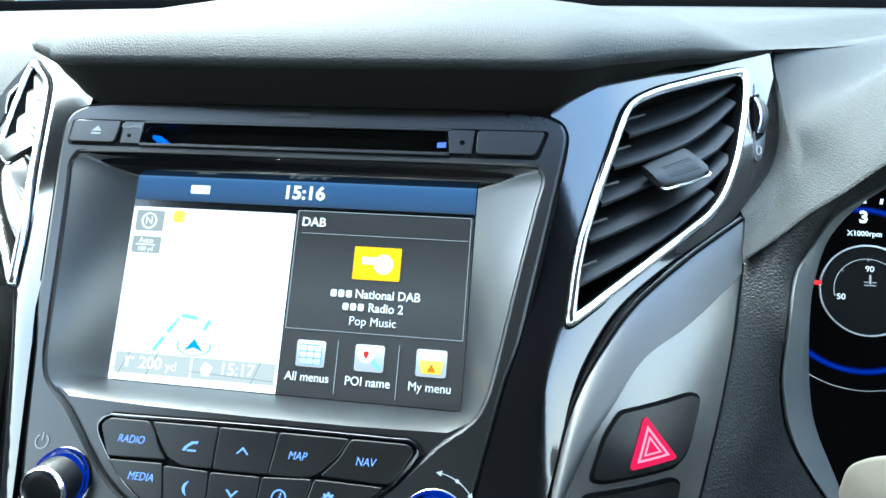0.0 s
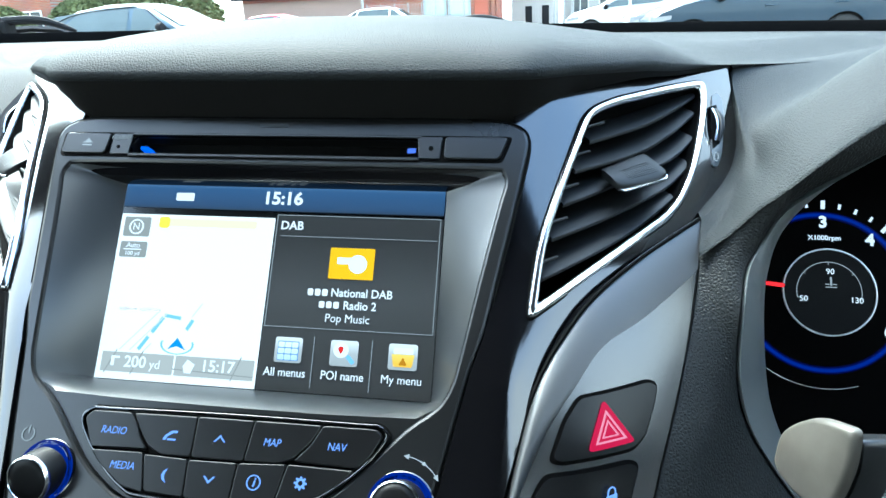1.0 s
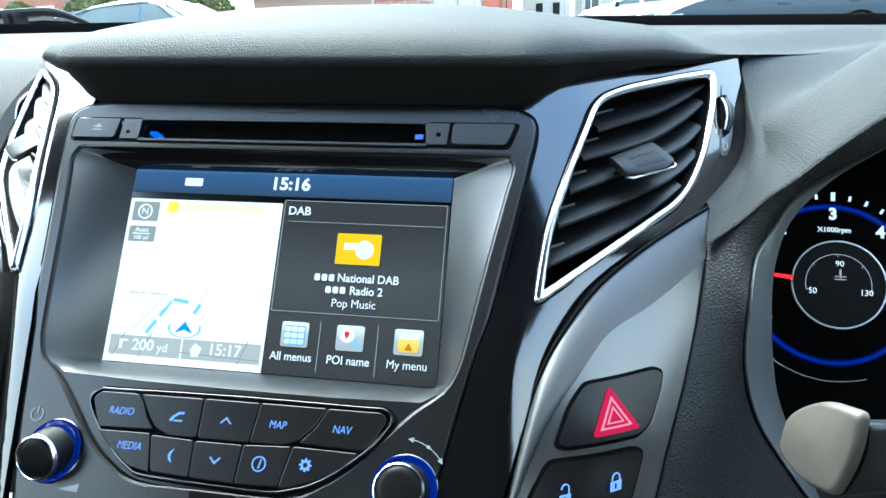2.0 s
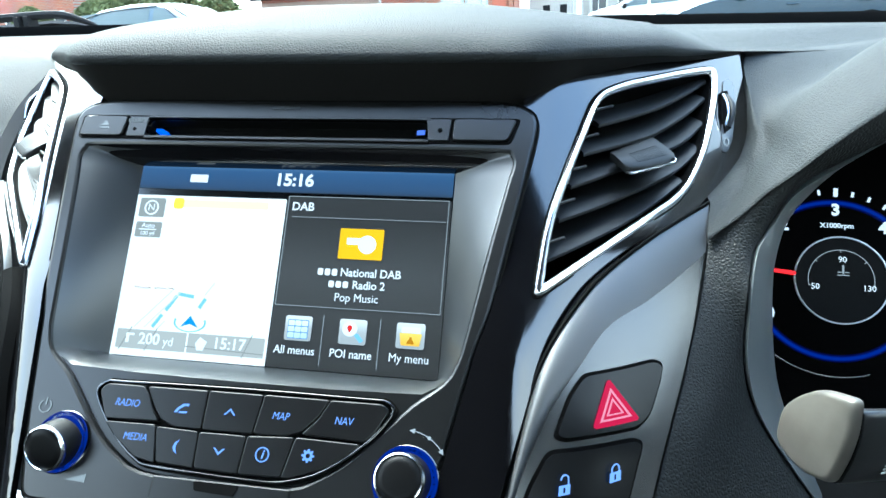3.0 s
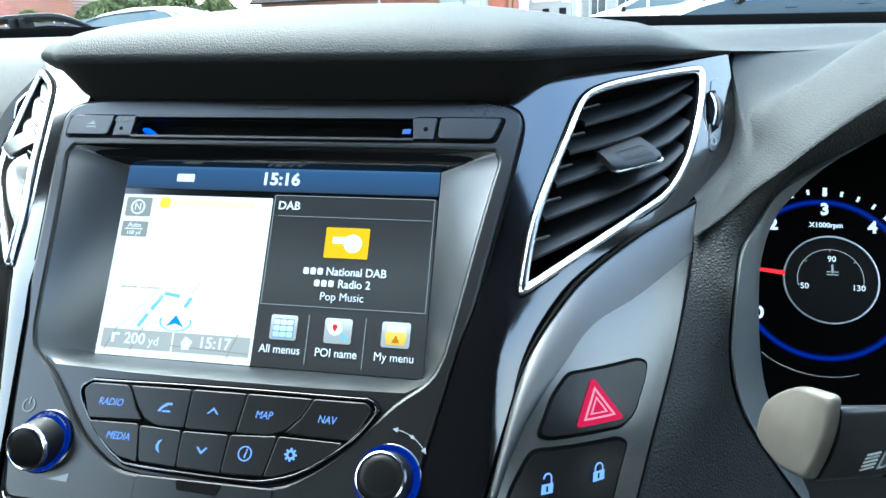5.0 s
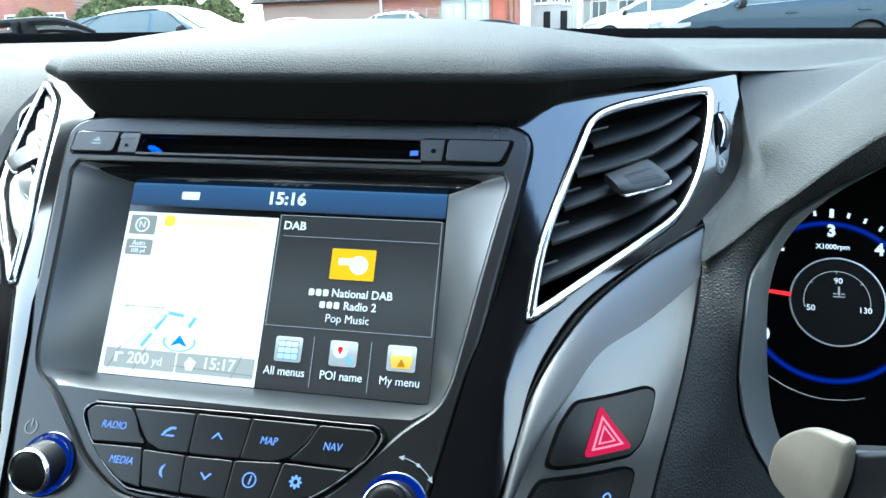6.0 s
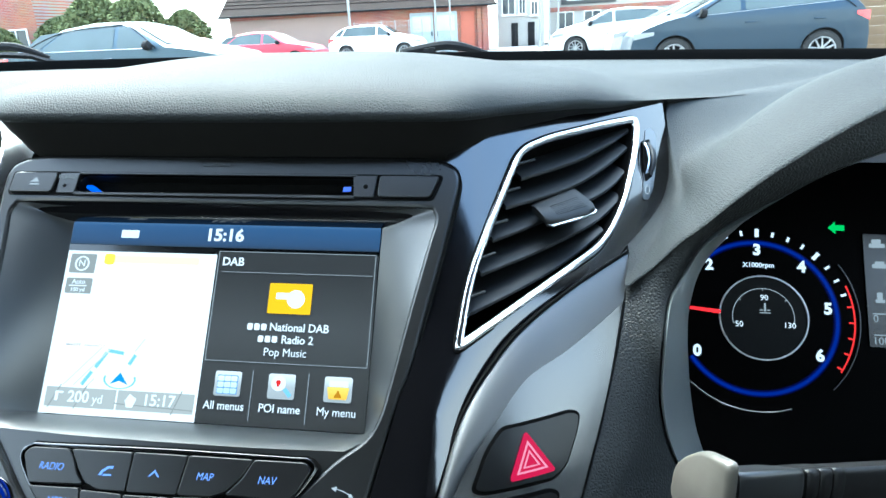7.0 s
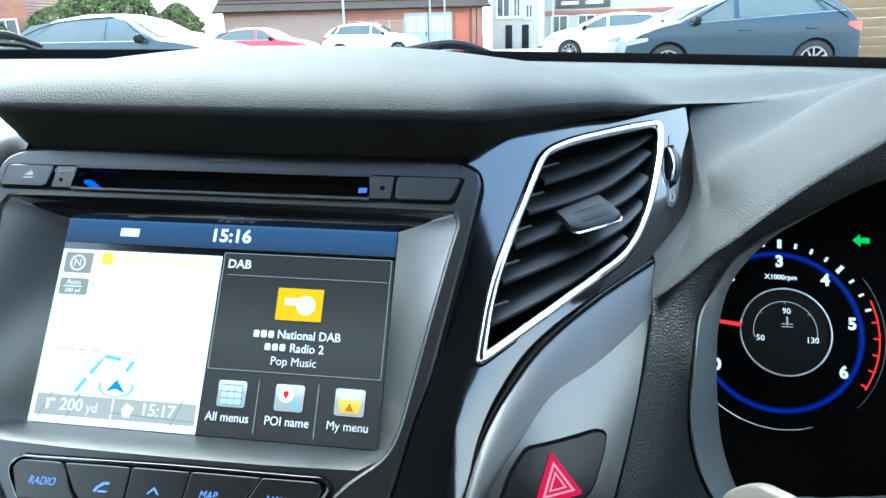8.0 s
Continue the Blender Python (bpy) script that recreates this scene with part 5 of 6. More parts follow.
bm = bmesh.new()
strip(bm, [[(x, base_y(x) - 0.011, 1.08), (x, base_y(x) - 0.0105, 1.0915), (x, base_y(x) - 0.0095, 1.093), (x, base_y(x) - 0.006, 1.0925), (x, base_y(x), 1.08)] for x in [-0.66 + 0.033 * i for i in range(41)]])
ob = part("windscreen_seal", bm, GAP, None, "black band along the windscreen's lower edge", smooth=60)
tagged(ob, category="windscreen seal", kind="structure")
bm = bmesh.new()
strip(bm, [[(x * (1 - 0.16 * k), base_y(x) + (0.02 - base_y(x)) * k - 0.01 * math.sin(math.pi * k), 1.09 + 0.335 * k + 0.03 * math.sin(math.pi * k)) for k in [i / 12 for i in range(13)]] for x in [-0.66 + 0.066 * i for i in range(21)]])
ob = part("windscreen", bm, glass_pane("windscreen_glass", (0.97, 0.99, 0.98), 0.05), None, "clear raked windscreen", smooth=60)
tagged(ob, category="windscreen", kind="structure")
ob.visible_shadow = False

# unseen roof; its left edge is drawn in so the fascia reflects more sky
bm = box(-0.455, 0.57, -1.13, 0.03, 1.425, 1.45, 0.008)
# unseen rail, added to keep sky reflections off the upper fascia
header = [[(x, y, z - 0.04 * x * x) for y, z in ((0.02, 1.447), (0.02, 1.424), (0.07, 1.405), (0.118, 1.376), (0.125, 1.378), (0.122, 1.384), (0.07, 1.416))] for x in [-0.455 + 0.0488 * i for i in range(22)]]
shade_rail = bmesh.new()
strip(shade_rail, [[(x, y - 0.25 * x * x * (y > 0.03), z) for x, y, z in row] for row in header], True)
tagged(part("trim", shade_rail, HEADLINER, None, "unseen dark rail added to darken reflections in the fascia", smooth=50), category="windscreen header", kind="structure")
tagged(part("ceiling", bm, HEADLINER, None, "unseen headliner, kept dark to dim the reflections"), category="headliner", kind="structure")
bm = box(-0.75, 0.75, -1.16, 0.75, 0.28, 0.32)
tagged(part("floor", bm, CARPET, None, "dark carpeted car floor"), category="car floor", kind="structure")
for s in (-1, 1):
    # unseen door; right top raised, left lowered to suit the gloss trim's reflections
    bm = box(s * 0.72 - 0.025, s * 0.72 + 0.025, -1.1, 0.6, 0.3, 1.15 if s > 0 else 1.06, 0.01)
    tagged(part("wall_left" if s < 0 else "wall_right", bm, DOORCARD, None, "unseen dark door card, its height set for reflections"), category="door card", kind="structure")
    bm = tube([(s * 0.69, 0.56, 1.0), (s * 0.665, 0.44, 1.1), (s * (0.565 if s > 0 else 0.5), 0.04, 1.425)], [0.1, 0.07, 0.04], 12)
    tagged(part("trim", bm, PILLAR, None, "grey windscreen pillar trim"), category="pillar trim", kind="structure")
    # unseen pillar; the right one stands forward to darken part of the trim's reflection
    back = -0.6 if s > 0 else -0.9
    bm = box(s * 0.71 - 0.02, s * 0.71 + 0.02, back, back + 0.4, 1.035, 1.43, 0.01)
    for v in bm.verts:
        v.co.x -= s * (0.15 if s > 0 else 0.24) * (v.co.z - 1.035) / 0.395
    tagged(part("trim", bm, DOORCARD, None, "unseen dark door pillar placed to shape reflections"), category="pillar trim", kind="structure")
bm = box(-0.72, 0.72, -1.15, -1.1, 0.3, 1.17, 0.01)
tagged(part("wall_back", bm, DOORCARD, None, "dark rear bulkhead"), category="bulkhead", kind="structure")
bm = box(-0.72, 0.72, 0.72, 0.76, 0.3, 1.07, 0.01)
tagged(part("wall_front", bm, DOORCARD, None, "dark front bulkhead"), category="bulkhead", kind="structure")


# ---- outside: the car park ----
OUT = pose(0, 0, 0.2, -0.29, -2.0, 0)
ASPHALT = mat("asphalt", (0.16, 0.157, 0.152), 0.85, vary=0.35, scale=0.6, bump=0.5, bump_scale=60)
BRICKS = bpy.data.materials.new("brick_wall")
BRICKS.use_nodes = True
nt = BRICKS.node_tree
tc, br, no = nt.nodes.new("ShaderNodeTexCoord"), nt.nodes.new("ShaderNodeTexBrick"), nt.nodes.new("ShaderNodeTexNoise")
mp = nt.nodes.new("ShaderNodeMapping")
mp.inputs["Rotation"].default_value = (radians(90), 0, 0)
nt.links.new(tc.outputs["Object"], mp.inputs["Vector"])
nt.links.new(mp.outputs["Vector"], br.inputs["Vector"])
br.inputs["Scale"].default_value = 1.0
br.inputs["Brick Width"].default_value, br.inputs["Row Height"].default_value, br.inputs["Mortar Size"].default_value = 0.225, 0.075, 0.01
br.inputs["Color1"].default_value, br.inputs["Color2"].default_value, br.inputs["Mortar"].default_value = (0.42, 0.11, 0.055, 1), (0.3, 0.075, 0.045, 1), (0.35, 0.3, 0.26, 1)
no.inputs["Scale"].default_value = 0.8
mx = nt.nodes.new("ShaderNodeMix")
mx.data_type, mx.blend_type = "RGBA", "MULTIPLY"
mx.inputs["Factor"].default_value = 0.5
nt.links.new(tc.outputs["Object"], no.inputs["Vector"])
nt.links.new(br.outputs["Color"], mx.inputs["A"])
nt.links.new(no.outputs["Color"], mx.inputs["B"])
nt.links.new(mx.outputs["Result"], nt.nodes["Principled BSDF"].inputs["Base Color"])
nt.nodes["Principled BSDF"].inputs["Roughness"].default_value = 0.85
ROOF = mat("roof_tile", (0.03, 0.023, 0.02), 0.9, vary=0.3, scale=1.2, bump=0.6, bump_scale=8, spec=0.05)
RENDERED = mat("pale_render", (0.4, 0.385, 0.36), 0.85, vary=0.1, scale=0.7, bump=0.2, bump_scale=40)
PINKWALL = mat("painted_wall", (0.27, 0.2, 0.175), 0.85, vary=0.15, scale=0.8, bump=0.2, bump_scale=30)
ORANGE = mat("orange_paint", (0.36, 0.1, 0.06), 0.7, vary=0.15, scale=2)
STEELDOOR = mat("grey_door", (0.32, 0.36, 0.38), 0.5, vary=0.1, scale=3)
WINDOWG = mat("dark_window", (0.03, 0.04, 0.05), 0.08, vary=0.1, scale=2)
FRAMEW = mat("white_frame", (0.7, 0.7, 0.68), 0.5, vary=0.05, scale=5)
POSTM = mat("galvanised_post", (0.3, 0.31, 0.32), 0.45, metal=0.6, vary=0.1, scale=8)
TAN = mat("tan_boards", (0.17, 0.12, 0.075), 0.85, vary=0.25, scale=3, bump=0.3, bump_scale=40, spec=0.1)
LEAF = mat("leaf", (0.13, 0.15, 0.07), 0.9, vary=0.3, scale=1.2, spec=0.02)
BARK = mat("bark", (0.09, 0.065, 0.045), 0.9, vary=0.3, scale=12, bump=0.5, bump_scale=30)
TYRE = mat("tyre", (0.02, 0.02, 0.02), 0.8, vary=0.1, scale=20)
ALLOY = mat("alloy", (0.4, 0.41, 0.42), 0.35, metal=0.9, vary=0.05, scale=10)
CARGLASS = mat("car_glass", (0.075, 0.092, 0.092), 0.06, vary=0.25, scale=2, spec=0.3)
LAMPC = mat("lamp_clear", (0.25, 0.26, 0.27), 0.12, coat=0.6)
LAMPR = mat("lamp_red", (0.55, 0.02, 0.03), 0.15, coat=0.6)
TRIMB = mat("black_trim", (0.012, 0.012, 0.013), 0.7, spec=0.12)

ground = bmesh.new()
strip(ground, [[(-640 + 80 * i, -400 + 80 * j, 0.0) for i in range(17)] for j in range(17)])
tagged(part("ground", ground, ASPHALT, None, "grey asphalt car park", m=OUT), category="ground", kind="structure")

# own wipers resting below the screen
for s, pts in ((-1, [(-0.70, 0.76, 1.100), (-0.62, 0.79, 1.106), (-0.585, 0.8, 1.1035), (-0.55, 0.81, 1.090)]), (1, [(-0.03, 0.8, 1.088), (0.02, 0.8, 1.0965), (0.05, 0.8, 1.0945), (0.085, 0.8, 1.085)])):
    w = thing("wiper", "black windscreen wiper parked along the screen", "wiper", pose(pts[1][0], 0.8, 1.06), "wipers")
    part("arm", tube(spline(pts, 6), [0.006] * 12 + [0.0055, 0.005, 0.0045, 0.004, 0.0035, 0.003, 0.002], 8), TRIMB, w)
    part("blade", tube([(x, y + 0.02, z - 0.012) for x, y, z in pts], 0.005, 6), RUBBER, w)
    for k in (0.35, 0.5):
        p = Vector(pts[0]).lerp(Vector(pts[1]), k + 0.3)
        part("clip", box(p.x - 0.004, p.x + 0.004, p.y - 0.01, p.y + 0.01, p.z - 0.018, p.z, 0.001), TRIMB, w)


def paint(name, color, metal=0.3):
    return mat(name, color, 0.4, metal=metal, vary=0.05, scale=3, coat=0.22)


def car(name, label, x, y, turn, length, height, top, belt, colour, width=1.8, suv=False, rise=0.03):
    """A parked car: local x forward, z up. top: the roofline as (part of the length from -0.5 to 0.5, height) pairs."""
    m = OUT @ pose(x, y, 0, 0, 0, turn)
    ob = thing(name, label, "car", m, "parked cars")
    r = 0.33 if not suv else 0.36
    front, rear = 0.31 * length, -0.305 * length
    xs_t, zs_t = [p[0] * length for p in top], [p[1] for p in top]

    def z_top(u):
        return float(np.interp(u, xs_t, zs_t))

    def half_w(u, z):
        k = abs(2 * u / length)
        w = width / 2 * (1 - 0.16 * k ** 7)
        if z > belt:
            w *= 1 - 0.30 * ((z - belt) / (height - belt)) ** 1.15
        if z < 0.45:
            w *= 1 - 0.05 * (0.45 - z) / 0.25
        return w * (1 + 0.012 * math.exp(-((z - 0.78) / 0.12) ** 2))

    def sill(u):
        z = 0.22
        for c in (front, rear):
            d = r * 1.13
            if abs(u - c) < d:
                z = max(z, r + math.sqrt(d * d - (u - c) ** 2))
        return z
    n = 72
    us = sorted(set([-length / 2 + length * i / n for i in range(n + 1)] + xs_t[1:-1]))
    us = [u for i, u in enumerate(us) if i == 0 or u - us[i - 1] > 0.004]
    b = bmesh.new()
    rows = []
    for u in us:
        zt, zs = z_top(u), min(sill(u), z_top(u) - 0.05)
        col = []
        for j in range(13):
            z = zs + (zt - 0.03 - zs) * j / 12
            col.append((u, half_w(u, z), z))
        wt = half_w(u, zt)
        col += [(u, wt * 0.97, zt - 0.008), (u, wt * 0.88, zt + 0.004), (u, wt * 0.5, zt + 0.02), (u, 0, zt + 0.025)]
        rows.append(col + [(q[0], -q[1], q[2]) for q in col[-2::-1]])
    vs = strip(b, rows)
    b.faces.new(vs[0])
    b.faces.new(vs[-1])
    body = part("body", b, colour, ob, m=m, smooth=40)
    # underside and arches
    part("underbody", box(-length * 0.47, length * 0.47, -width * 0.44, width * 0.44, 0.2, 0.7, 0.05), TRIMB, ob, m=m)
    # glass
    roof = max(zs_t)
    lo = [p for p in top if p[1] > belt + 0.02]
    x_r, x_f = lo[0][0] * length, lo[-1][0] * length

    def line_at(z, forward):
        us2 = np.linspace(0, length / 2, 200) if forward else np.linspace(0, -length / 2, 200)
        for u in us2:
            if z_top(u) < z:
                return float(u)
        return float(us2[-1])
    zb, zt = belt + 0.03, roof - 0.1
    panes = []
    xf_b, xf_t = line_at(zb + 0.05, True) - 0.16, line_at(zt + 0.03, True) - 0.02
    xr_b, xr_t = line_at(zb + 0.05, False) + 0.16, line_at(zt + 0.03, False) + 0.08
    mid = 0.03 * length
    panes.append([(mid + 0.04, zb), (xf_b, zb), (xf_t, zt), (mid + 0.04, zt + 0.02)])
    panes.append([(mid - 0.04, zb), (mid - 0.04, zt + 0.02), (max(xr_t, xr_b + 0.5), zt), (xr_b + 0.36, zb)])
    panes.append([(xr_b + 0.28, zb), (max(xr_t, xr_b + 0.5) - 0.06, zt - 0.01), (min(xr_t, xr_b + 0.32), zt - 0.05), (xr_b, zb + 0.02)])
    # the belt line climbs towards the tail
    climb = lambda u, z: z + rise * min(1.0, max(0.0, (xf_b - u) / (xf_b - xr_b))) * max(0.0, (zt - z) / (zt - zb))
    panes = [[(u, climb(u, z)) for u, z in pts] for pts in panes]
    for s in (1, -1):
        for pts in panes:
            b = bmesh.new()
            fill(b, [rounded(pts, 0.05, 3)], 0)
            for i in range(1, 5):
                bmesh.ops.bisect_plane(b, geom=b.verts[:] + b.edges[:] + b.faces[:], dist=1e-5, plane_co=(0, zb + (zt - zb) * i / 5, 0), plane_no=(0, 1, 0))
            for v in b.verts:
                v.co = Vector((v.co.x, s * (half_w(v.co.x, v.co.y) + 0.006), v.co.y))
            part("side_window", b, CARGLASS, ob, m=m, smooth=60)
        part("window_trim", tube([(u, s * (half_w(u, climb(u, zb)) + 0.008), climb(u, zb) - 0.012) for u in np.linspace(xr_b, xf_b, 12)], 0.006, 6), ALLOY, ob, m=m)
        arch = [(xr_b - 0.03, zb), ((xr_b + xr_t) / 2 - 0.03, (zb + zt) / 2 + 0.03), (xr_t + 0.05, zt - 0.01), (mid, zt + 0.045), (xf_t, zt + 0.025), (xf_b + 0.03, zb)]
        part("window_trim", tube([(p.x, s * (half_w(p.x, p.y) + 0.01), p.y) for p in spline([(u, z, 0) for u, z in arch], 4)], 0.008, 6), TRIMB, ob, m=m)
        for c in (front, rear):
            w = part("wheel", lathe([(r * 0.55, -0.1), (r * 0.9, -0.105), (r, -0.07), (r, 0.07), (r * 0.9, 0.105), (r * 0.62, 0.1), (r * 0.6, 0.06), (r * 0.58, 0.0)], 32), TYRE, ob, "black tyre on alloy rim", m=m @ pose(c, s * (width / 2 - 0.12), r, -90 * s, 0, 0))
            rim = bmesh.new()
            strip(rim, [[(q * r * math.cos(2 * math.pi * i / 32), q * r * math.sin(2 * math.pi * i / 32), h) for i in range(32)] for q, h in ((0.6, 0.07), (0.62, 0.1), (0.68, 0.107), (0.7, 0.098))], True)
            for i in range(5):
                a = 2 * math.pi * i / 5
                p, q = Vector((math.cos(a), math.sin(a), 0)), Vector((-math.sin(a), math.cos(a), 0))
                for da in (-0.09, 0.09):
                    tube([p * 0.03 + q * da * 0.2 + Vector((0, 0, 0.07)), p * r * 0.62 + q * da * 0.6 + Vector((0, 0, 0.085))], [0.022, 0.018], 6, into=rim)
            bmesh.ops.create_circle(rim, cap_ends=True, radius=0.05, segments=12, matrix=Matrix.Translation((0, 0, 0.09)))
            part("brake_disc", plate(circle(r * 0.6, 24), -0.02, 0.02), TRIMB, w, m=m @ pose(c, s * (width / 2 - 0.12), r, -90 * s, 0, 0))
            part("rim", rim, ALLOY, w, m=m @ pose(c, s * (width / 2 - 0.12), r, -90 * s, 0, 0))
        hz = z_top(length * 0.44) - 0.12
        b = bmesh.new()
        strip(b, [[(u, s * (half_w(u, z) + 0.008), z) for z in (hz - 0.07 + (length * 0.47 - u) * 0.2, hz + 0.03 + (length * 0.47 - u) * 0.06)] for u in np.linspace(length * 0.40, length * 0.485, 8)])
        part("headlight", b, LAMPC, ob, "clear headlight", m=m)
        tz = belt - 0.05
        b = bmesh.new()
        strip(b, [[(u, s * (half_w(u, z) + 0.008), z) for z in (tz - 0.04 - 0.45 * max(0.0, -0.43 * length - u) , tz + 0.02)] for u in np.linspace(-length * 0.492, -length * 0.43, 8)])
        part("tail_light", b, LAMPR, ob, "red tail light", m=m)
        part("door_mirror", lathe([(0.0, -0.07), (0.06, -0.06), (0.085, 0.0), (0.075, 0.05), (0.0, 0.055)], 16), TRIMB, ob, m=m @ pose(xf_b - 0.08, s * (width / 2 + 0.07), belt + 0.06, 0, 80, 0))
        for u in (mid - 0.12, xr_b + 0.55):
            part("door_handle", tube([(u - 0.1, s * (half_w(u, belt - 0.12) + 0.02), belt - 0.12), (u + 0.08, s * (half_w(u, belt - 0.12) + 0.02), belt - 0.12)], 0.014, 6), colour, ob, m=m)
    for a, c, nm in ((xf_t + 0.12, line_at(belt + 0.06, True) - 0.02, "windscreen"), (line_at(belt + 0.08, False) + 0.02, xr_t - 0.1, "rear_window")):
        b = bmesh.new()
        strip(b, [[(u, v * half_w(u, z_top(u)) * 0.86, z_top(u) + 0.028 - 0.006 * abs(v)) for v in np.linspace(-1, 1, 9)] for u in np.linspace(a, c, 8)])
        part(nm, b, CARGLASS, ob, m=m, smooth=60)
    return ob


HATCH = [(-0.5, 0.42), (-0.497, 0.62), (-0.48, 0.92), (-0.46, 1.04), (-0.42, 1.2), (-0.37, 1.33), (-0.26, 1.42), (-0.1, 1.46), (0.03, 1.43), (0.13, 1.31), (0.27, 1.04), (0.36, 0.96), (0.44, 0.85), (0.485, 0.7), (0.497, 0.5), (0.5, 0.35)]
SALOON = [(-0.5, 0.4), (-0.495, 0.7), (-0.48, 0.92), (-0.42, 1.02), (-0.33, 1.12), (-0.2, 1.38), (-0.08, 1.45), (0.03, 1.44), (0.1, 1.36), (0.23, 1.03), (0.34, 0.95), (0.44, 0.84), (0.485, 0.66), (0.5, 0.35)]
SUV = [(-0.5, 0.45), (-0.495, 0.85), (-0.47, 1.1), (-0.40, 1.36), (-0.31, 1.53), (-0.15, 1.6), (0.0, 1.59), (0.09, 1.5), (0.23, 1.12), (0.36, 1.02), (0.45, 0.92), (0.488, 0.75), (0.5, 0.4)]
car("parked_car", "slate blue hatchback parked on the asphalt", 3.77, 13.3, 180, 3.98, 1.46, HATCH, 0.98, rise=0.14, colour=paint("slate_blue_paint", (0.0105, 0.027, 0.047), 0.3))
car("parked_car", "pale silver hatchback parked in the row", 3.9, 16.9, 180, 4.2, 1.46, HATCH, 0.98, rise=0.14, colour=paint("silver_paint", (0.36, 0.37, 0.38), 0.5))
car("parked_car", "white hatchback parked in the row", 2.6, 22.8, 180, 4.2, 1.46, HATCH, 0.98, rise=0.14, colour=paint("white_paint", (0.5, 0.5, 0.49), 0.0))
car("parked_car", "white hatchback at the end of the row", 3.3, 28.0, 180, 4.2, 1.46, HATCH, 0.98, rise=0.14, colour=paint("white_paint_b", (0.5, 0.5, 0.5), 0.0))
car("parked_car", "blue grey saloon car parked side on", -7.2, 11.6, 0, 4.6, 1.45, SALOON, 0.97, paint("blue_grey_paint", (0.03, 0.055, 0.076), 0.3))
car("parked_car", "red saloon car with bright roof", -10.55, 25.8, 0, 4.6, 1.45, SALOON, 0.97, paint("red_paint", (0.4, 0.03, 0.06), 0.2))
car("parked_car", "white sport utility car beside the brick building", -7.45, 31.8, 0, 4.5, 1.6, SUV, 1.08, paint("white_paint_c", (0.75, 0.75, 0.74), 0.0), suv=True)
car("parked_car", "pale red saloon car parked far away", -15.0, 28.5, 0, 4.2, 1.45, SALOON, 0.97, paint("dull_red_paint", (0.4, 0.12, 0.12), 0.2))


def block(name, x0, x1, y0, y1, z0, z1, material, parent, m, bevel=0.01, label=""):
    return part(name, box(x0, x1, y0, y1, z0, z1, bevel), material, parent, label, m=m)


def window(parent, x, z, w, h, m, depth=0.12):
    """A framed window in the wall plane y = 0."""
    fr = part("window", plate([(x, z), (x + w, z), (x + w, z + h), (x, z + h)], 0.0, 0.06, [[(x + 0.07, z + 0.07), (x + w - 0.07, z + 0.07), (x + w - 0.07, z + h - 0.07), (x + 0.07, z + h - 0.07)]]), FRAMEW, parent, "white window frame", m=m @ pose(0, 0, 0, 90, 0, 0), smooth=0)
    part("pane", plate([(x + 0.05, z + 0.05), (x + w - 0.05, z + 0.05), (x + w - 0.05, z + h - 0.05), (x + 0.05, z + h - 0.05)], 0.0, 0.02), WINDOWG, fr, m=m @ pose(0, 0, 0, 90, 0, 0), smooth=0)
    part("glazing_bar", box(x + w / 2 - 0.025, x + w / 2 + 0.025, -0.055, -0.01, z + 0.06, z + h - 0.06), FRAMEW, fr, m=m)
    part("sill", box(x - 0.06, x + w + 0.06, -0.12, 0.0, z - 0.08, z, 0.01), FRAMEW, fr, m=m)


# brick workshop with a tiled roof
turn = math.degrees(math.atan2(4, 13.9))
wm = OUT @ pose(-16.8, 36.0, 0, 0, 0, turn)
shop = thing("workshop", "low red brick workshop with a dark tiled roof", "building", wm)
block("wall", 0, 14.6, 0, 8, 0, 2.62, BRICKS, shop, wm, 0.01, "red brick wall")
block("painted_wall", 0.02, 6.6, -0.03, 0.0, 0, 2.3, PINKWALL, shop, wm, 0.0)
bm = bmesh.new()
strip(bm, [[(-0.5, -0.5, 2.5), (15.0, -0.5, 2.5)], [(-0.35, 0.2, 2.95), (14.9, 0.2, 2.95)], [(0.5, 4.0, 5.4), (14.2, 4.0, 5.4)], [(-0.35, 8.2, 2.7), (14.9, 8.2, 2.7)]])
roof = part("roof", bm, ROOF, shop, "dark tiled roof", m=wm, smooth=0)
for k in range(12):
    t = k / 12
    z, y = 2.95 + 2.4 * t, 0.2 + 3.75 * t
    part("tile_course", box(-0.3 + 0.8 * t, 14.85 - 0.6 * t, y - 0.02, y + 0.30, z - 0.02, z + 0.03, 0.0), ROOF, roof, m=wm)
part("gutter", tube([(-0.5, -0.55, 2.5), (15.0, -0.55, 2.5)], 0.06, 8), TRIMB, shop, m=wm)
for x in (10.0, 11.4):
    d = block("steel_door", x, x + 1.34, -0.08, -0.03, 0, 2.25, STEELDOOR, shop, wm, 0.01, "grey steel door leaf")
    part("door_panel", box(x + 0.15, x + 1.19, -0.10, -0.08, 1.2, 2.05, 0.01), mat("pale_blue_panel", (0.45, 0.55, 0.62), 0.4, vary=0.1, scale=4), d, m=wm)
    part("handle", box(x + (1.2 if x < 11 else 0.1), x + (1.26 if x < 11 else 0.16), -0.14, -0.09, 0.95, 1.2, 0.005), TRIMB, d, m=wm)
block("door", 12.95, 13.75, -0.07, -0.03, 0, 2.2, ORANGE, shop, wm, 0.01, "orange painted door")
for x in (13.9, 14.2):
    block("pier", x, x + 0.25, -0.16, 0.0, 0, 2.6, BRICKS, shop, wm, 0.01)

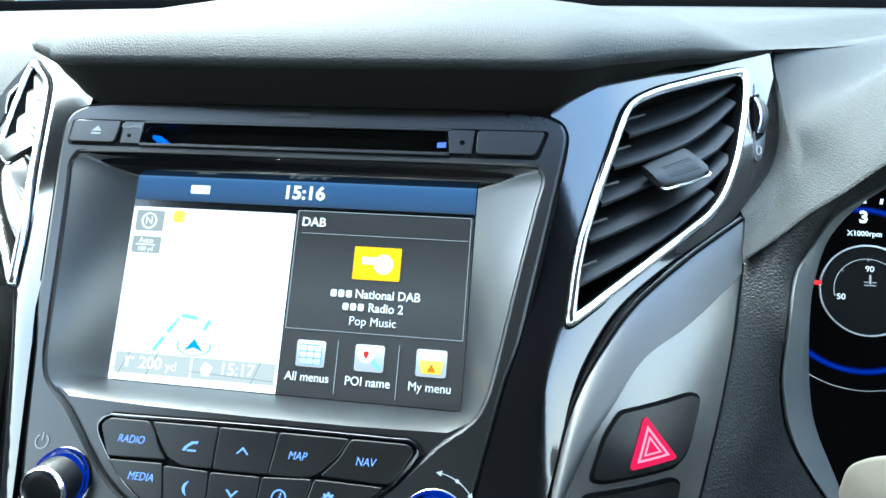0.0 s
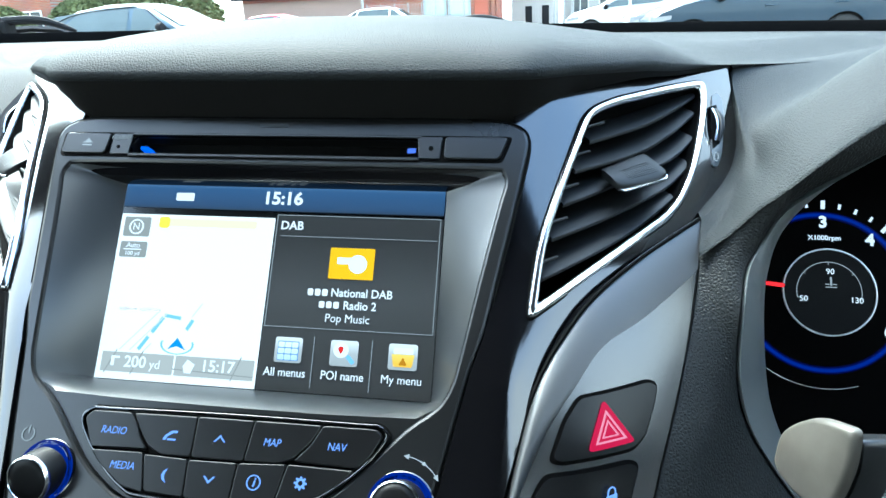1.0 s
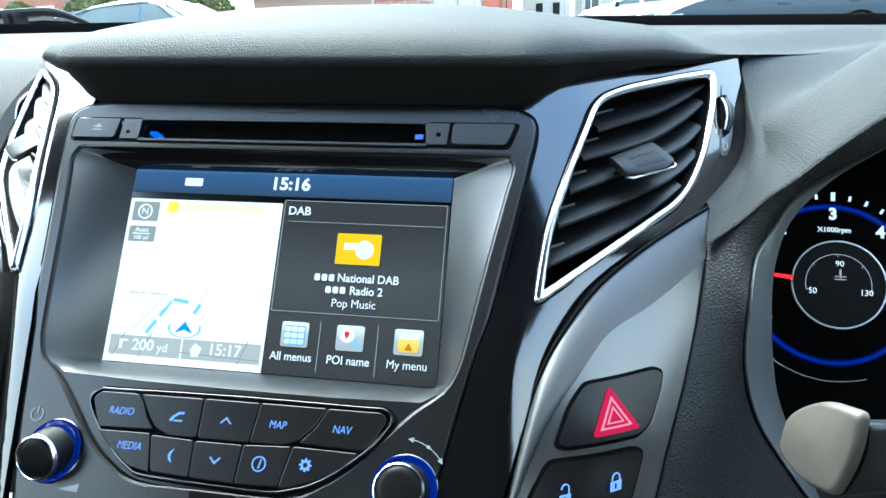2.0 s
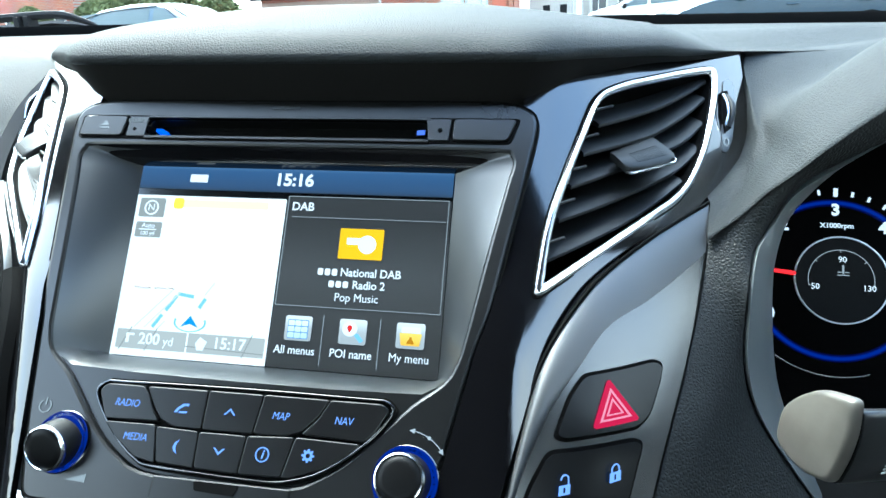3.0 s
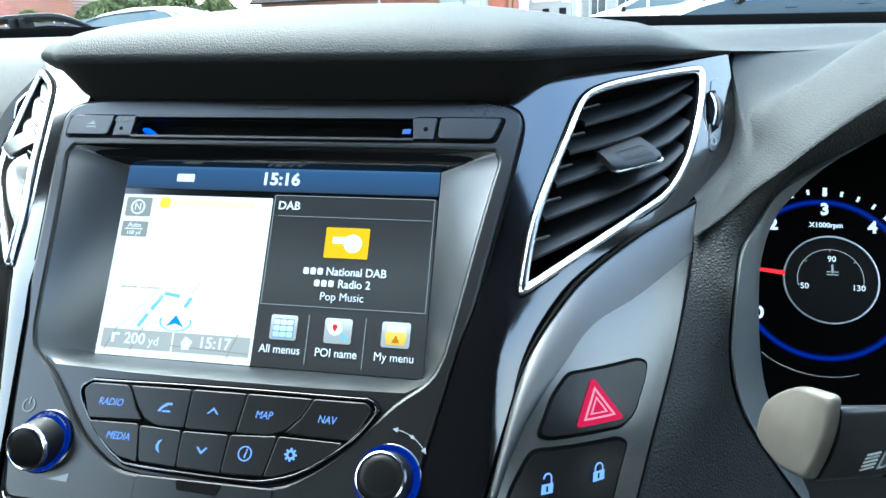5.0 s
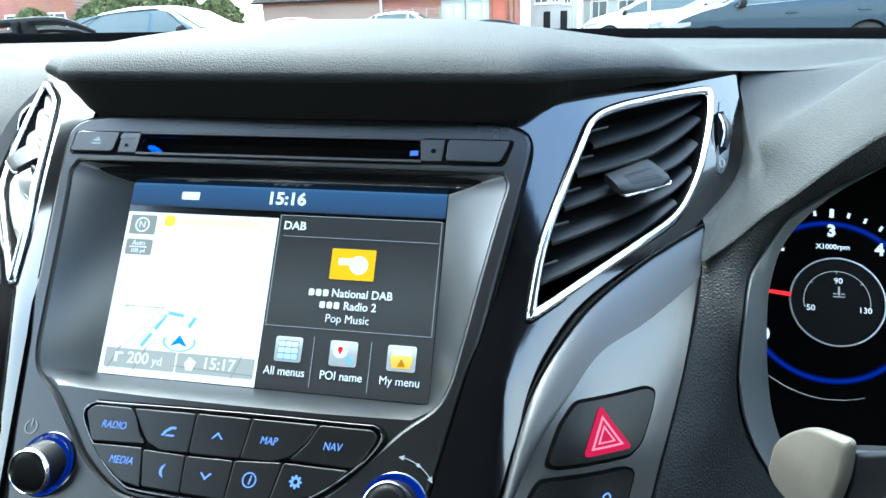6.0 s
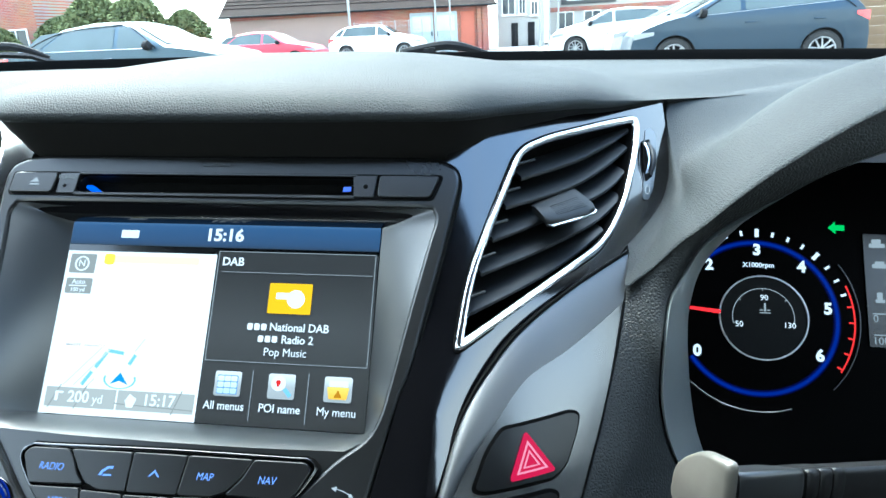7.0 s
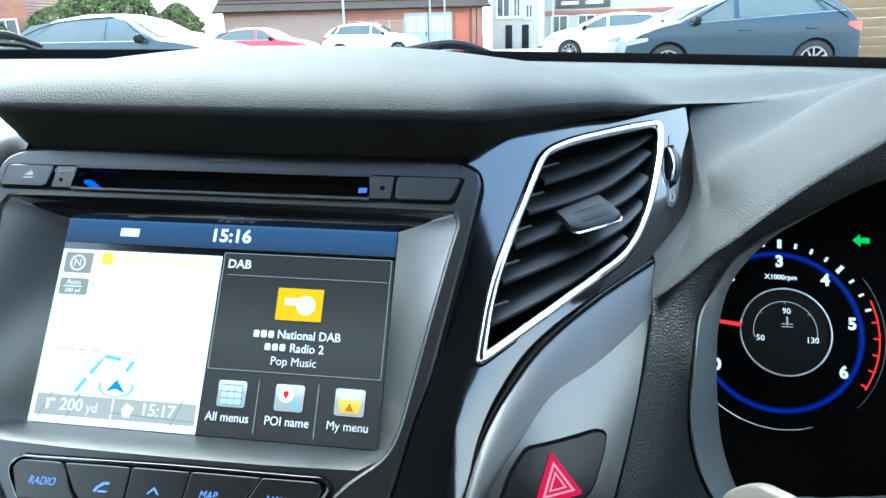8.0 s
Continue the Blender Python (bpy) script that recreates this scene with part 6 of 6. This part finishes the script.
# mesh panel fence before the workshop
fm = OUT @ pose(-9.9, 36.6, 0, 0, 0, turn)
fence = thing("mesh_fence", "pale metal mesh fence panels on posts", "fence", fm)
for i in range(6):
    part("post", tube([(0.75 * i, 0, 0), (0.75 * i, 0, 1.9)], 0.03, 8), POSTM, fence, m=fm)
    if i < 5:
        b = bmesh.new()
        for j in range(9):
            tube([(0.75 * i + 0.083 * j, 0, 0.1), (0.75 * i + 0.083 * j, 0, 1.85)], 0.006, 4, into=b)
        for j in range(8):
            tube([(0.75 * i, 0, 0.15 + 0.24 * j), (0.75 * i + 0.75, 0, 0.15 + 0.24 * j)], 0.006, 4, into=b)
        part("mesh_panel", b, POSTM, fence, m=fm)

# pale buildings across the road
for (x, y, w, h, lab, wins) in ((-2.6, 46.0, 3.1, 7.0, "white rendered house with sash windows", ((0.3, 2.0, 0.9, 1.2), (1.4, 2.0, 0.5, 1.2), (2.2, 1.9, 0.5, 0.9))), (0.9, 50.0, 9.0, 7.5, "pale rendered shop building with dark fascia", ((0.5, 0.9, 1.2, 1.2), (2.4, 0.9, 1.2, 1.2), (4.4, 0.9, 1.2, 1.2), (0.7, 3.9, 0.9, 1.3), (2.6, 3.9, 0.9, 1.3), (4.6, 3.9, 0.9, 1.3)))):
    hm = OUT @ pose(x, y, 0)
    house = thing("house", lab, "building", hm, "pale buildings")
    block("wall", 0, w, 0, 7, 0, h, RENDERED, house, hm, 0.01)
    for (a, z, ww, hh) in wins:
        window(house, a, z, ww, hh, hm)
    b = bmesh.new()
    strip(b, [[(-0.3, -0.4, h), (w + 0.3, -0.4, h)], [(-0.3, 3.5, h + 2.2), (w + 0.3, 3.5, h + 2.2)], [(-0.3, 7.4, h), (w + 0.3, 7.4, h)]])
    part("roof", b, ROOF, house, "dark slate roof", m=hm, smooth=0)
    for a in (0.9, 2.0) if w < 5 else (6.4,):
        block("door", a, a + 0.45, -0.05, 0.0, 0, 1.5 if w < 5 else 2.0, TRIMB, house, hm)
    if w > 5:
        sign = block("sign_board", 0.8, 4.6, -0.12, 0.0, 2.55, 3.25, mat("sign_dark", (0.05, 0.05, 0.05), 0.5), house, hm, 0.01, "dark sign board with pale lettering bars")
        for i in range(2):
            part("letter_bar", box(1.2 + 1.7 * i, 2.4 + 1.7 * i, -0.14, -0.12, 2.8, 3.0), FRAMEW, sign, m=hm)
        block("fascia", 0, w, -0.08, 0, 2.1, 2.4, BRICKS, house, hm)
fm = OUT @ pose(-24.6, 31.0, 0)
annex = thing("house", "red brick house at the edge of the car park", "building", fm)
block("wall", -9, 0, 0, 6, 0, 6.5, BRICKS, annex, fm)
b = bmesh.new()
strip(b, [[(-9.3, -0.3, 6.4), (0.3, -0.3, 6.4)], [(-9.3, 3, 8.4), (0.3, 3, 8.4)], [(-9.3, 6.3, 6.4), (0.3, 6.3, 6.4)]])
part("roof", b, ROOF, annex, m=fm, smooth=0)
for a in (-1.9, -4.2, -6.6):
    window(annex, a, 1.2, 1.3, 1.2, fm)

# boarded wall at the end of the row
fm = OUT @ pose(6.6, 16.2, 0)
boards = thing("board_fence", "tan weathered board fence", "fence", fm)
for i in range(14):
    part("board", box(0, 9, -0.02 - 0.004 * (i % 2), 0.02, 0.02 + 0.2 * i, 0.217 + 0.2 * i, 0.004), TAN, boards, m=fm)
for i in range(5):
    part("post", box(2.2 * i, 2.2 * i + 0.1, 0.02, 0.12, 0, 2.85, 0.008), TAN, boards, m=fm)

# lamp posts and poles
for (x, y, h, r) in ((-9.4, 34.0, 7.0, 0.07), (-5.4, 36.9, 7.0, 0.05), (-4.6, 36.9, 7.0, 0.05), (0.2, 40.0, 3.2, 0.06), (0.75, 41.0, 3.2, 0.06), (1.3, 42.0, 3.2, 0.06)):
    pm = OUT @ pose(x, y, 0)
    post = thing("street_pole", "grey metal pole standing at the car park edge", "pole", pm, "street poles")
    part("shaft", tube([(0, 0, 0), (0, 0, h * 0.5), (0, 0, h)], [r, r * 0.9, r * 0.75], 10), POSTM, post, m=pm)
    part("base", lathe([(r * 1.6, 0), (r * 1.6, 0.25), (r, 0.35)], 12), POSTM, post, m=pm)


# clipped conifers
def bush(x, y, w, h, seed):
    rnd = random.Random(seed)
    bm_o = OUT @ pose(x, y, 0)
    ob = thing("conifer_bush", "dense dark green bush with uneven rounded crown", "bush", bm_o, "bushes")
    part("trunk", tube([(0, 0, 0), (0.05, 0, h * 0.3), (0, 0.05, h * 0.75)], [0.16, 0.12, 0.03], 8), BARK, ob, m=bm_o)
    b = bmesh.new()
    for i in range(11000):
        a, t = rnd.uniform(0, 2 * math.pi), rnd.random() ** 0.8
        lump = 0.82 + 0.18 * math.sin(3 * a + seed) + 0.1 * math.sin(7 * a + 5 * t * seed)
        rad = w / 2 * lump * (math.sin(math.pi * min(1, 0.12 + 0.88 * t)) ** 0.55) * rnd.uniform(0.72, 1.04)
        p = Vector((rad * math.cos(a), rad * math.sin(a), 0.15 + h * t * (0.93 + 0.07 * lump)))
        u = Vector((rnd.gauss(0, 1), rnd.gauss(0, 1), rnd.gauss(0, 0.6))).normalized()
        v = u.cross(Vector((rnd.gauss(0, 1), rnd.gauss(0, 1), rnd.gauss(0, 1)))).normalized()
        s = rnd.uniform(0.06, 0.13)
        b.faces.new([b.verts.new(p + u * s), b.verts.new(p + v * s * 0.6), b.verts.new(p - u * s), b.verts.new(p - v * s * 0.6)])
    part("crown", b, LEAF, ob, m=bm_o, smooth=0)


for i, (x, y, w, h) in enumerate(((-23.2, 31, 3.0, 2.7), (-20.6, 30, 3.6, 3.5), (-18.4, 30, 3.2, 3.4), (-16.4, 30.5, 2.6, 2.6), (-25.5, 29, 2.4, 2.4))):
    bush(x, y, w, h, i + 1)
